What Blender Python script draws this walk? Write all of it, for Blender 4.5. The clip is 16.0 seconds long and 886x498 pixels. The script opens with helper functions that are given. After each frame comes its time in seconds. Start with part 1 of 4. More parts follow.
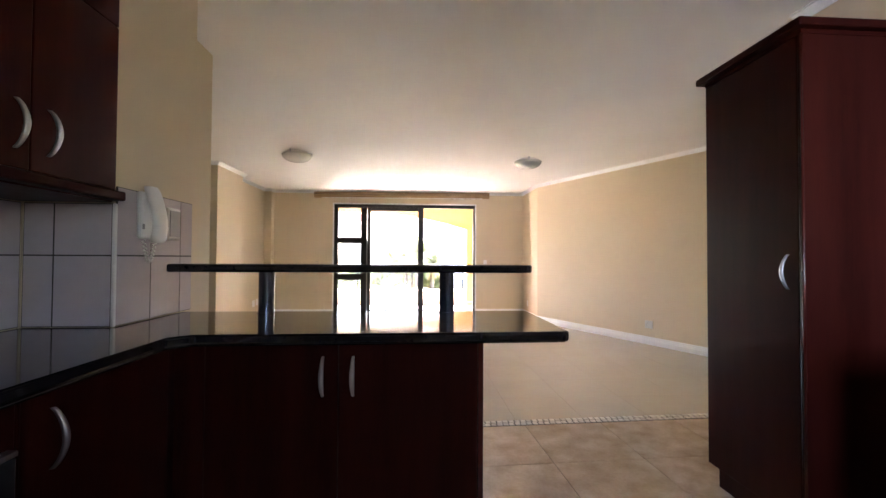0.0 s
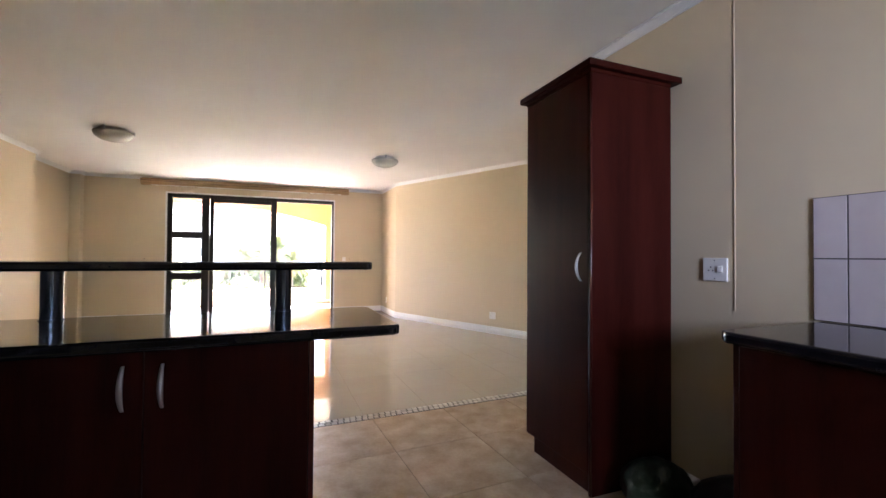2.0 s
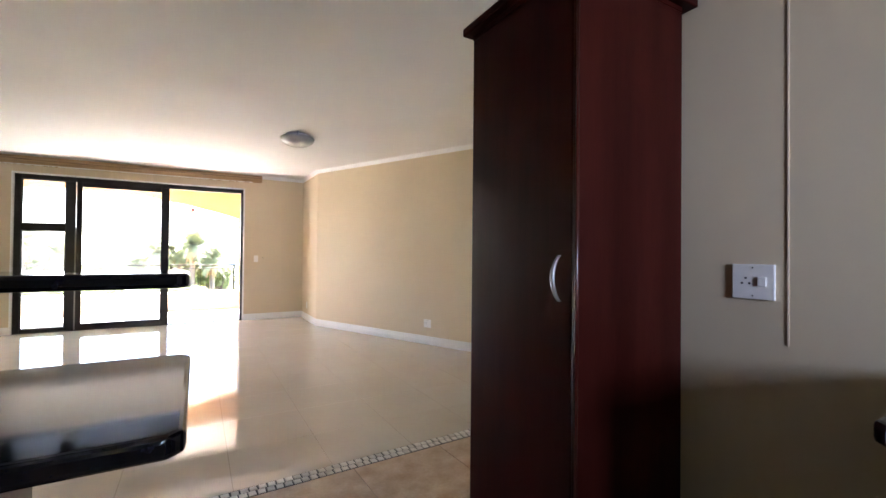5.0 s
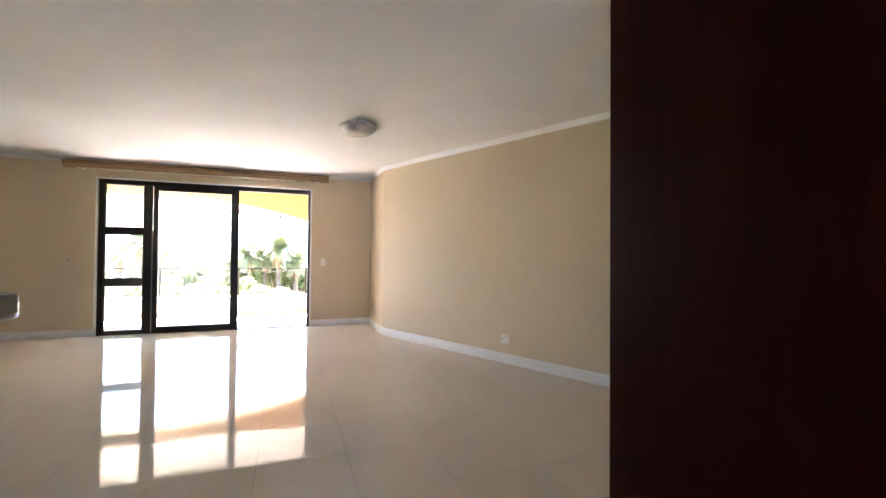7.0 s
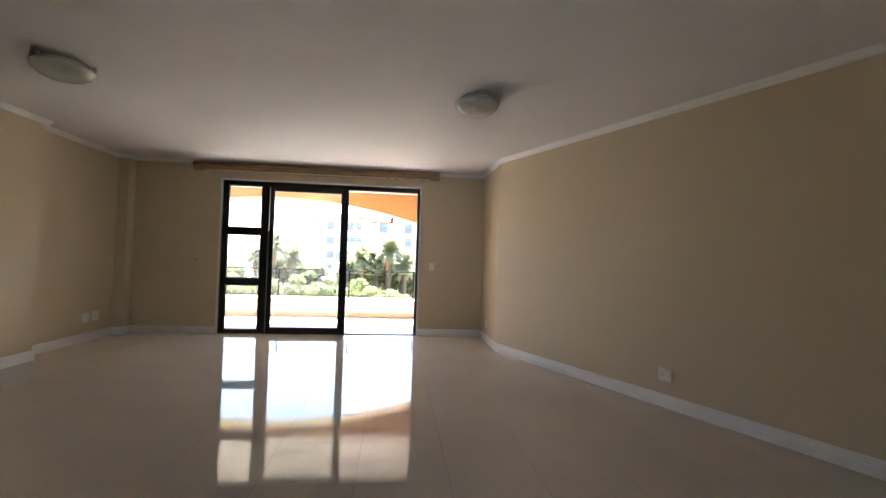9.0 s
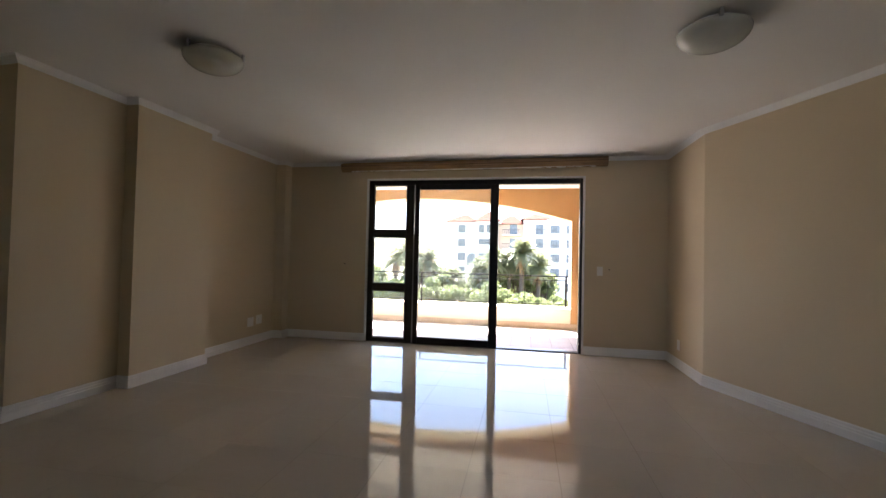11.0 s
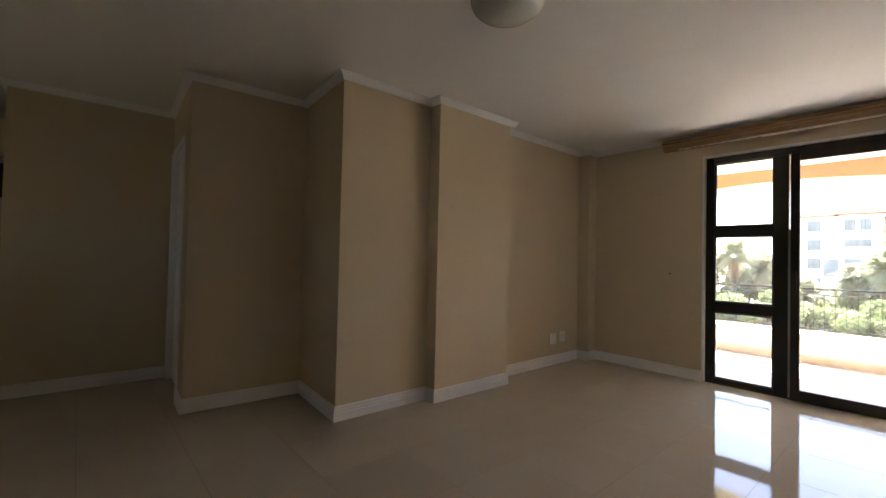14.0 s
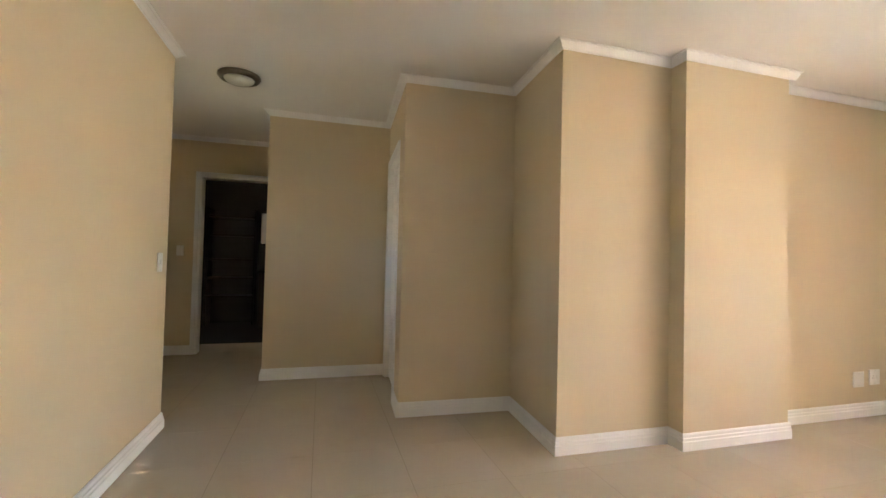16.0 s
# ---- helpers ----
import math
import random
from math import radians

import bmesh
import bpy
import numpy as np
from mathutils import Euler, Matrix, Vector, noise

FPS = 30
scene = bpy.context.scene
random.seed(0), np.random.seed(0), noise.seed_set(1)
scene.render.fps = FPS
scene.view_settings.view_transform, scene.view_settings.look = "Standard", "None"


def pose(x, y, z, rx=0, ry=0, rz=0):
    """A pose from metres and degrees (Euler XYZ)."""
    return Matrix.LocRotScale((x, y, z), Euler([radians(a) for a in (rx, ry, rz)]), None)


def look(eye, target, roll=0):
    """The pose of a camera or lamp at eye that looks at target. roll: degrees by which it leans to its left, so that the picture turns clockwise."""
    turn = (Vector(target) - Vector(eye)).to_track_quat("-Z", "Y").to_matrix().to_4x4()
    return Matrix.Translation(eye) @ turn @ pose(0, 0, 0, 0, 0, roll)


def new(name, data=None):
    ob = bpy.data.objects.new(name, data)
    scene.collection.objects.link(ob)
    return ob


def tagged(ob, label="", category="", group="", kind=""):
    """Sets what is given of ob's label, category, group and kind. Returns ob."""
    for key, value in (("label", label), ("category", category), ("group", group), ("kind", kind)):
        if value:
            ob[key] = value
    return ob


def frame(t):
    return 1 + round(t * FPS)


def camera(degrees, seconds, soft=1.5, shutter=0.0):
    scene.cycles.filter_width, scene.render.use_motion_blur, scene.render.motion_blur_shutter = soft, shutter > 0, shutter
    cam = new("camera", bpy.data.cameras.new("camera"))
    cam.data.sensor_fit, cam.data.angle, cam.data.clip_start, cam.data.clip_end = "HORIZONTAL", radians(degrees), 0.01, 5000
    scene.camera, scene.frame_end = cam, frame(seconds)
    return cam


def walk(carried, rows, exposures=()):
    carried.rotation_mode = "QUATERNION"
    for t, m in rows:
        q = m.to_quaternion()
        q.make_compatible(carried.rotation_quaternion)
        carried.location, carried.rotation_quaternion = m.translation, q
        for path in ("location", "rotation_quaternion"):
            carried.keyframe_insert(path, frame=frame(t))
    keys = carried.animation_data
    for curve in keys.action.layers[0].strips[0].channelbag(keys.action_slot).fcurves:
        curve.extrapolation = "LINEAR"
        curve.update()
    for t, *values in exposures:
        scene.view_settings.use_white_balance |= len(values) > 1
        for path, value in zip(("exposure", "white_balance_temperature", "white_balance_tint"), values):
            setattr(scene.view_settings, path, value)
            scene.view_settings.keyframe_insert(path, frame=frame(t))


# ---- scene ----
cam = camera(92.4, 16.0)
PATH = [
    (0, (0.178, 0.065, 1.151), (0.307, 2.06, 1.193), 0.3),
    (0.5, (0.199, 0.039, 1.151), (0.498, 2.016, 1.192), 0.2),
    (1, (0.223, 0.015, 1.152), (0.693, 1.959, 1.189), 0.3),
    (1.5, (0.253, 0.008, 1.15), (0.865, 1.912, 1.184), 0.4),
    (2, (0.278, 0.004, 1.15), (1.02, 1.861, 1.183), 0.4),
    (2.5, (0.301, 0.009, 1.153), (1.167, 1.812, 1.186), 0.5),
    (3, (0.326, 0.079, 1.162), (1.296, 1.828, 1.188), 0.6),
    (3.5, (0.38, 0.214, 1.166), (1.387, 1.942, 1.187), 0.6),
    (4, (0.488, 0.382, 1.175), (1.505, 2.105, 1.193), 0.5),
    (6.5, (0.979, 1.279, 1.172), (1.808, 3.098, 1.205), 0.6),
    (7, (1.036, 1.448, 1.172), (1.729, 3.324, 1.206), 0.5),
    (7.5, (1.116, 1.652, 1.169), (1.658, 3.576, 1.211), 0.8),
    (7.8, (1.114, 1.758, 1.162), (1.581, 3.703, 1.204), 0.6),
    (8, (1.121, 1.838, 1.160), (1.541, 3.792, 1.208), 0.9),
    (10.5, (0.814, 2.967, 1.172), (0.632, 4.958, 1.214), 1.3),
    (11, (0.693, 3.157, 1.175), (0.312, 5.12, 1.218), 1.3),
    (11.5, (0.585, 3.34, 1.18), (0.033, 5.262, 1.218), 1.3),
    (12, (0.443, 3.506, 1.183), (-0.26, 5.377, 1.22), 1.3),
    (12.5, (0.328, 3.664, 1.201), (-0.562, 5.455, 1.234), 1.3),
    (13, (0.214, 3.767, 1.195), (-0.863, 5.452, 1.231), 1.2),
    (13.5, (0.126, 3.914, 1.17), (-1.189, 5.42, 1.219), 1.1),
    (14, (0.039, 4.008, 1.175), (-1.476, 5.313, 1.218), 1.3),
    (14.5, (-0.059, 4.034, 1.158), (-1.726, 5.137, 1.204), 1.4),
    (15, (-0.206, 4.047, 1.139), (-1.985, 4.96, 1.193), 1.4),
    (15.5, (-0.342, 4.058, 1.153), (-2.208, 4.777, 1.202), 1.4),
    (16, (-0.478, 4.051, 1.146), (-2.401, 4.601, 1.197), 1.4),
]
EXPOSURES = [(0.0, 6.0, 6560, 24), (2.0, 5.9, 6460, 23), (4.0, 5.85, 6360, 21), (7.0, 5.65, 6210, 19), (8.0, 5.15, 6310, 19), (9.5, 4.05, 6310, 19), (10.5, 3.9, 6360, 19), (12.0, 3.5, 6160, 19), (13.2, 3.75, 6210, 19), (14.0, 4.19, 6660, 20), (14.5, 5.04, 7180, 21), (15.0, 5.86, 7130, 22), (16.0, 6.41, 6810, 20)]
SKY, SUN, KITCHEN_SKY = 0.07, 5.0, 0.21
walk(cam, [(t, look(eye, target, roll)) for t, eye, target, roll in PATH], exposures=EXPOSURES)

# ---------------------------------------------------------------- world, sun
world = bpy.data.worlds.new("sky")
scene.world = world
world.use_nodes = True
sky = world.node_tree.nodes.new("ShaderNodeTexSky")
sky.sky_type, sky.sun_disc = "NISHITA", False
sky.sun_elevation, sky.sun_rotation = radians(59.5), radians(-8)
sky.dust_density = 1.0
world.node_tree.links.new(sky.outputs[0], world.node_tree.nodes["Background"].inputs[0])
world.node_tree.nodes["Background"].inputs[1].default_value = SKY
sun = new("sun", bpy.data.lights.new("sun", "SUN"))
sun.data.energy, sun.data.angle, sun.data.color = SUN, radians(0.5), (1.0, 0.95, 0.87)
sun.matrix_world = look((-1.0, 7.2, 12.3), (0, 0, 0))


def window_daylight(name, at, target, wide, tall, power, spread, colour=(0.70, 0.83, 1.0)):
    """The sky's light that comes in at a window opening."""
    lamp = new(name, bpy.data.lights.new(name, "AREA"))
    lamp.data.shape, lamp.data.size, lamp.data.size_y = "RECTANGLE", wide, tall
    lamp.data.energy, lamp.data.color, lamp.data.spread = power, colour, radians(spread)
    lamp.matrix_world = look(at, target)


window_daylight("kitchen_window_daylight", (1.25, -2.44, 1.72), (2.3, 1.3, 1.50), 0.70, 0.80, KITCHEN_SKY, 46, (0.64, 0.76, 1.0))


# ---------------------------------------------------------------- materials
def mat(name, low, high, rough=0.5, scale=6.0, fine=60.0, bump=0.02, metal=0.0, stretch=(1, 1, 1), spread=0.08, coat=0.0, per_piece=0.0, depth=0.002, vein=0.0):
    """Two-scale mottled surface between two colours, with bump and uneven roughness."""
    m = bpy.data.materials.new(name)
    m.use_nodes = True
    n, l = m.node_tree.nodes, m.node_tree.links
    b = n["Principled BSDF"]
    tc = n.new("ShaderNodeTexCoord")
    mp = n.new("ShaderNodeMapping")
    mp.inputs["Scale"].default_value = stretch
    l.new(tc.outputs["Object"], mp.inputs[0])
    where = mp.outputs[0]
    if per_piece:
        info, shift = n.new("ShaderNodeObjectInfo"), n.new("ShaderNodeVectorMath")
        shift.operation = "MULTIPLY_ADD"
        shift.inputs[1].default_value = (37.0, 53.0, 11.0)
        l.new(info.outputs["Random"], shift.inputs[0])
        l.new(where, shift.inputs[2])
        where = shift.outputs[0]
    big, small = n.new("ShaderNodeTexNoise"), n.new("ShaderNodeTexNoise")
    big.inputs["Scale"].default_value, small.inputs["Scale"].default_value = scale, fine
    big.inputs["Detail"].default_value, small.inputs["Detail"].default_value = 6, 4
    big.inputs["Distortion"].default_value = vein
    for q in (big, small):
        l.new(where, q.inputs["Vector"])
    add = n.new("ShaderNodeMath")
    add.operation = "MULTIPLY_ADD"
    add.inputs[1].default_value = 0.3
    l.new(small.outputs[0], add.inputs[0])
    l.new(big.outputs[0], add.inputs[2])
    last = add.outputs[0]
    if per_piece:
        vary = n.new("ShaderNodeMath")
        vary.operation = "MULTIPLY_ADD"
        vary.inputs[1].default_value = per_piece
        l.new(info.outputs["Random"], vary.inputs[0])
        l.new(last, vary.inputs[2])
        last = vary.outputs[0]
    ramp = n.new("ShaderNodeValToRGB")
    ramp.color_ramp.elements[0].position, ramp.color_ramp.elements[0].color = 0.42, (*low, 1)
    ramp.color_ramp.elements[1].position, ramp.color_ramp.elements[1].color = 0.9 + per_piece * 0.5, (*high, 1)
    l.new(last, ramp.inputs[0])
    l.new(ramp.outputs[0], b.inputs["Base Color"])
    rr = n.new("ShaderNodeMapRange")
    rr.inputs["To Min"].default_value, rr.inputs["To Max"].default_value = max(0.0, rough - spread), rough + spread
    l.new(big.outputs[0], rr.inputs[0])
    l.new(rr.outputs[0], b.inputs["Roughness"])
    b.inputs["Metallic"].default_value = metal
    b.inputs["Coat Weight"].default_value = coat
    b.inputs["Coat Roughness"].default_value = 0.08
    if bump:
        bp = n.new("ShaderNodeBump")
        bp.inputs["Strength"].default_value, bp.inputs["Distance"].default_value = bump, depth
        l.new(small.outputs[0], bp.inputs["Height"])
        l.new(bp.outputs[0], b.inputs["Normal"])
    return m


PAINT = mat("beige_wall_paint", (0.645, 0.537, 0.372), (0.675, 0.565, 0.396), 0.62, 1.3, 160, 0.2, spread=0.1)
CEIL = mat("white_ceiling_paint", (0.78, 0.76, 0.73), (0.84, 0.82, 0.80), 0.8, 0.9, 120, 0.15)
TRIM = mat("white_gloss_trim", (0.83, 0.83, 0.83), (0.88, 0.88, 0.88), 0.35, 3, 40, 0.05)
PORCELAIN = mat("polished_cream_tile", (0.525, 0.455, 0.367), (0.56, 0.49, 0.402), 0.05, 2.2, 30, 0.0, spread=0.012, per_piece=0.03)
GROUT = mat("tile_grout", (0.24, 0.18, 0.13), (0.34, 0.27, 0.20), 0.9, 8, 90, 0.3)
PALEGROUT = mat("pale_tile_grout", (0.19, 0.152, 0.115), (0.26, 0.212, 0.165), 0.8, 8, 90, 0.2)
STONE = mat("tan_stone_tile", (0.39, 0.262, 0.168), (0.63, 0.475, 0.35), 0.24, 7.0, 60, 0.0, spread=0.0, per_piece=0.05)
MOSAIC = mat("tumbled_mosaic", (0.36, 0.315, 0.26), (0.64, 0.585, 0.505), 0.45, 8, 60, 0.2, per_piece=0.4)
WALLTILE = mat("white_glazed_tile", (0.54, 0.475, 0.485), (0.61, 0.54, 0.55), 0.18, 3, 24, 0.05, spread=0.05, per_piece=0.06)
DARKGROUT = mat("dark_grout", (0.045, 0.040, 0.038), (0.09, 0.08, 0.075), 0.9, 8, 90, 0.2)
WOOD = mat("mahogany_veneer", (0.022, 0.0033, 0.0022), (0.046, 0.0075, 0.0050), 0.38, 2.5, 40, 0.04, stretch=(5, 5, 0.35))
WOOD.node_tree.nodes["Principled BSDF"].inputs["Specular IOR Level"].default_value = 0.06
WOODGLOSS = mat("polished_mahogany_edge", (0.034, 0.0052, 0.0034), (0.066, 0.0112, 0.0075), 0.2, 2.5, 40, 0.02, stretch=(5, 5, 0.35))
GRANITE = mat("black_granite", (0.006, 0.006, 0.008), (0.015, 0.015, 0.019), 0.08, 60, 260, 0.0, spread=0.02)
CHROME = mat("satin_steel", (0.46, 0.46, 0.48), (0.56, 0.56, 0.58), 0.42, 4, 30, 0.0, metal=1.0, stretch=(1, 1, 0.3), spread=0.03)
LAMPRIM = mat("aged_brass_rim", (0.10, 0.085, 0.065), (0.18, 0.155, 0.12), 0.3, 8, 60, 0.02, metal=0.9)
GUNMETAL = mat("dark_polished_metal", (0.05, 0.055, 0.075), (0.09, 0.095, 0.12), 0.2, 8, 60, 0.02, metal=0.9)
BRONZE = mat("dark_bronze_aluminium", (0.012, 0.010, 0.009), (0.026, 0.022, 0.020), 0.38, 6, 90, 0.05, metal=0.3)
PLASTIC = mat("white_plastic", (0.82, 0.80, 0.76), (0.87, 0.85, 0.82), 0.35, 5, 60, 0.03)
PLASTICGREY = mat("grey_plastic", (0.30, 0.29, 0.28), (0.38, 0.37, 0.36), 0.4, 5, 60, 0.03)
DARKPLASTIC = mat("dark_plastic", (0.02, 0.02, 0.02), (0.05, 0.05, 0.05), 0.4, 5, 60, 0.03)
BAMBOO = mat("brown_bamboo", (0.095, 0.047, 0.020), (0.42, 0.265, 0.125), 0.42, 9, 70, 0.3, stretch=(0.5, 5, 5), per_piece=0.4)
CORD = mat("white_cord", (0.7, 0.66, 0.58), (0.85, 0.82, 0.76), 0.8, 30, 200, 0.3)
OPAL = mat("opal_glass", (0.60, 0.605, 0.55), (0.68, 0.68, 0.62), 0.18, 6, 40, 0.0)
BAG = mat("dark_green_bag", (0.006, 0.016, 0.010), (0.020, 0.045, 0.026), 0.35, 7, 30, 0.5, depth=0.01)
BLACKBAG = mat("black_bag", (0.006, 0.006, 0.007), (0.02, 0.02, 0.022), 0.35, 7, 30, 0.5, depth=0.01)
ORANGE = mat("orange_plaster", (0.45, 0.232, 0.080), (0.52, 0.285, 0.105), 0.8, 1.2, 90, 0.4)
CREAM = mat("cream_plaster", (0.66, 0.56, 0.39), (0.72, 0.63, 0.46), 0.8, 1.4, 90, 0.4)
IRON = mat("dark_iron", (0.012, 0.011, 0.010), (0.025, 0.022, 0.020), 0.75, 6, 90, 0.05)
IRON.node_tree.nodes["Principled BSDF"].inputs["Specular IOR Level"].default_value = 0.1
SKIRTTILE = mat("tan_skirting_tile", (0.46, 0.33, 0.20), (0.56, 0.42, 0.27), 0.5, 4, 40, 0.1)
TERRACE = mat("pale_terrace_tile", (0.61, 0.565, 0.565), (0.71, 0.665, 0.665), 0.5, 3, 40, 0.15, per_piece=0.12)
FACADE = mat("white_facade", (0.72, 0.72, 0.72), (0.80, 0.80, 0.79), 0.85, 0.3, 6, 0.1)
TANFACADE = mat("tan_facade", (0.60, 0.46, 0.34), (0.68, 0.54, 0.42), 0.85, 0.3, 6, 0.1)
ROOF = mat("terracotta_roof", (0.095, 0.030, 0.020), (0.14, 0.048, 0.033), 0.9, 1.5, 12, 0.5)
ROOF.node_tree.nodes["Principled BSDF"].inputs["Specular IOR Level"].default_value = 0.05
FARFRAME = mat("grey_window_frame", (0.05, 0.052, 0.058), (0.085, 0.09, 0.10), 0.6, 2, 10, 0.0)
DARKGLASS = mat("dark_window_glass", (0.12, 0.145, 0.175), (0.22, 0.265, 0.31), 0.1, 2, 10, 0.0)


def leaf_material(name, low, high):
    """Leaves that let part of the light through."""
    m = mat(name, low, high, 0.45, 0.9, 5, 0.0, spread=0.15)
    n, l = m.node_tree.nodes, m.node_tree.links
    b, out = n["Principled BSDF"], n["Material Output"]
    thru, mix = n.new("ShaderNodeBsdfTranslucent"), n.new("ShaderNodeMixShader")
    l.new(b.inputs["Base Color"].links[0].from_socket, thru.inputs[0])
    mix.inputs[0].default_value = 0.5
    b.inputs["Specular IOR Level"].default_value = 0.5
    l.new(b.outputs[0], mix.inputs[1])
    l.new(thru.outputs[0], mix.inputs[2])
    l.new(mix.outputs[0], out.inputs[0])
    return m


LEAF = leaf_material("leaf_green", (0.13, 0.17, 0.06), (0.26, 0.30, 0.13))
PALMLEAF = leaf_material("palm_green", (0.20, 0.225, 0.12), (0.33, 0.36, 0.21))
DEADLEAF = mat("dry_palm_skirt", (0.22, 0.14, 0.07), (0.42, 0.28, 0.15), 0.8, 2, 10, 0.0)
BARK = mat("bark", (0.09, 0.065, 0.045), (0.22, 0.17, 0.12), 0.9, 3, 20, 0.6, stretch=(1, 1, 0.4), depth=0.03)
GRASS = mat("lawn", (0.12, 0.12, 0.07), (0.24, 0.22, 0.15), 0.9, 0.15, 2.0, 0.3)
PVC = mat("painted_conduit", (0.62, 0.50, 0.365), (0.68, 0.555, 0.415), 0.45, 4, 60, 0.03)
# near-black colour stands in for the missing light in the far room
ROOMSHADE = mat("room_shade_colour", (0.012, 0.011, 0.011), (0.02, 0.019, 0.018), 0.8, 2, 60, 0.1)
# shelf wood with the room's shade already in its colour
SHADEDWOOD = mat("shaded_shelf_wood", (0.008, 0.006, 0.005), (0.016, 0.012, 0.009), 0.6, 5, 50, 0.1, stretch=(0.5, 5, 5))

# gloss cut as well, so the unlit room stays black
for dim in (ROOMSHADE, SHADEDWOOD):
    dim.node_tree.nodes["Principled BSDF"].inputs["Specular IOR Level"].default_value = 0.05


def glass_material():
    m = bpy.data.materials.new("clear_glass")
    m.use_nodes = True
    n, l = m.node_tree.nodes, m.node_tree.links
    n.clear()
    out, mix = n.new("ShaderNodeOutputMaterial"), n.new("ShaderNodeMixShader")
    clear, gloss, edge_on = n.new("ShaderNodeBsdfTransparent"), n.new("ShaderNodeBsdfGlossy"), n.new("ShaderNodeLayerWeight")
    steep, fres = n.new("ShaderNodeMath"), n.new("ShaderNodeMath")
    steep.operation, fres.operation = "POWER", "MULTIPLY_ADD"
    clear.inputs[0].default_value = (0.93, 0.96, 0.95, 1)
    gloss.inputs["Roughness"].default_value = 0.02
    edge_on.inputs["Blend"].default_value = 0.5
    steep.inputs[1].default_value, fres.inputs[1].default_value, fres.inputs[2].default_value = 5.0, 0.9, 0.04
    l.new(edge_on.outputs["Facing"], steep.inputs[0])
    l.new(steep.outputs[0], fres.inputs[0])
    dust, film = n.new("ShaderNodeBsdfTranslucent"), n.new("ShaderNodeMixShader")
    dust.inputs[0].default_value = (0.86, 0.88, 0.90, 1)
    film.inputs[0].default_value = 0.04
    l.new(fres.outputs[0], mix.inputs[0])
    l.new(clear.outputs[0], mix.inputs[1])
    l.new(gloss.outputs[0], mix.inputs[2])
    l.new(mix.outputs[0], film.inputs[1])
    l.new(dust.outputs[0], film.inputs[2])
    l.new(film.outputs[0], out.inputs[0])
    return m


GLASS = glass_material()


# ---------------------------------------------------------------- building helpers
ORIGIN = {}


def thing(name, at, label="", category="", group="", kind=""):
    """An empty at the base of a thing; its parts are given in world metres."""
    ob = new(name)
    ob.location = at
    ob.empty_display_size = 0.05
    ORIGIN[ob.name] = Vector(at)
    return tagged(ob, label, category, group, kind)


def mesh_of(name, bm, material, smooth=False):
    bmesh.ops.recalc_face_normals(bm, faces=bm.faces)
    if smooth:
        for f in bm.faces:
            f.smooth = True
    me = bpy.data.meshes.new(name)
    bm.to_mesh(me)
    bm.free()
    me.materials.append(material)
    return me


def part(name, bm, material, parent=None, label="", smooth=False):
    """Links a bmesh, given in world metres, as one mesh object under its parent."""
    o = ORIGIN[parent.name] if parent else Vector()
    bmesh.ops.translate(bm, verts=bm.verts, vec=-o)
    ob = new(name, mesh_of(name, bm, material, smooth))
    if parent:
        ob.parent = parent
        ORIGIN[ob.name] = o
    if label:
        ob["label"] = label
    return ob


def solid(name, bm, material, label="", category="", group="", kind="", smooth=False):
    """A single-mesh thing with its origin at the middle of its base."""
    lo = Vector([min(v.co[i] for v in bm.verts) for i in range(3)])
    hi = Vector([max(v.co[i] for v in bm.verts) for i in range(3)])
    o = Vector(((lo.x + hi.x) / 2, (lo.y + hi.y) / 2, lo.z))
    bmesh.ops.translate(bm, verts=bm.verts, vec=-o)
    ob = new(name, mesh_of(name, bm, material, smooth))
    ob.location = o
    ORIGIN[ob.name] = o
    return tagged(ob, label, category, group, kind)


def box(x0, x1, y0, y1, z0, z1, bevel=0.0, bm=None, seg=2):
    mine = bmesh.new()
    c = bmesh.ops.create_cube(mine, size=1.0)["verts"]
    for v in c:
        v.co = Vector((x0 + (v.co.x + 0.5) * (x1 - x0), y0 + (v.co.y + 0.5) * (y1 - y0), z0 + (v.co.z + 0.5) * (z1 - z0)))
    if bevel:
        bmesh.ops.bevel(mine, geom=mine.edges[:], offset=bevel, segments=seg, profile=0.5, affect="EDGES")
    return join(bm, mine)


def join(bm, mine):
    if bm is None:
        return mine
    me = bpy.data.meshes.new("joined")
    mine.to_mesh(me)
    mine.free()
    bm.from_mesh(me)
    bpy.data.meshes.remove(me)
    return bm


def tube(a, b, r, n=16, r2=None, bm=None):
    mine = bmesh.new()
    a, b = Vector(a), Vector(b)
    bmesh.ops.create_cone(mine, cap_ends=True, segments=n, radius1=r, radius2=r if r2 is None else r2, depth=(b - a).length)
    m = Matrix.Translation((a + b) / 2) @ (b - a).to_track_quat("Z", "Y").to_matrix().to_4x4()
    bmesh.ops.transform(mine, matrix=m, verts=mine.verts)
    return join(bm, mine)


def prism(points, z0, z1, bm=None):
    """A floor-plan polygon raised from z0 to z1."""
    mine = bmesh.new()
    low = [mine.verts.new((x, y, z0)) for x, y in points]
    top = [mine.verts.new((x, y, z1)) for x, y in points]
    mine.faces.new(low), mine.faces.new(top)
    for i in range(len(points)):
        j = (i + 1) % len(points)
        mine.faces.new((low[i], low[j], top[j], top[i]))
    return join(bm, mine)


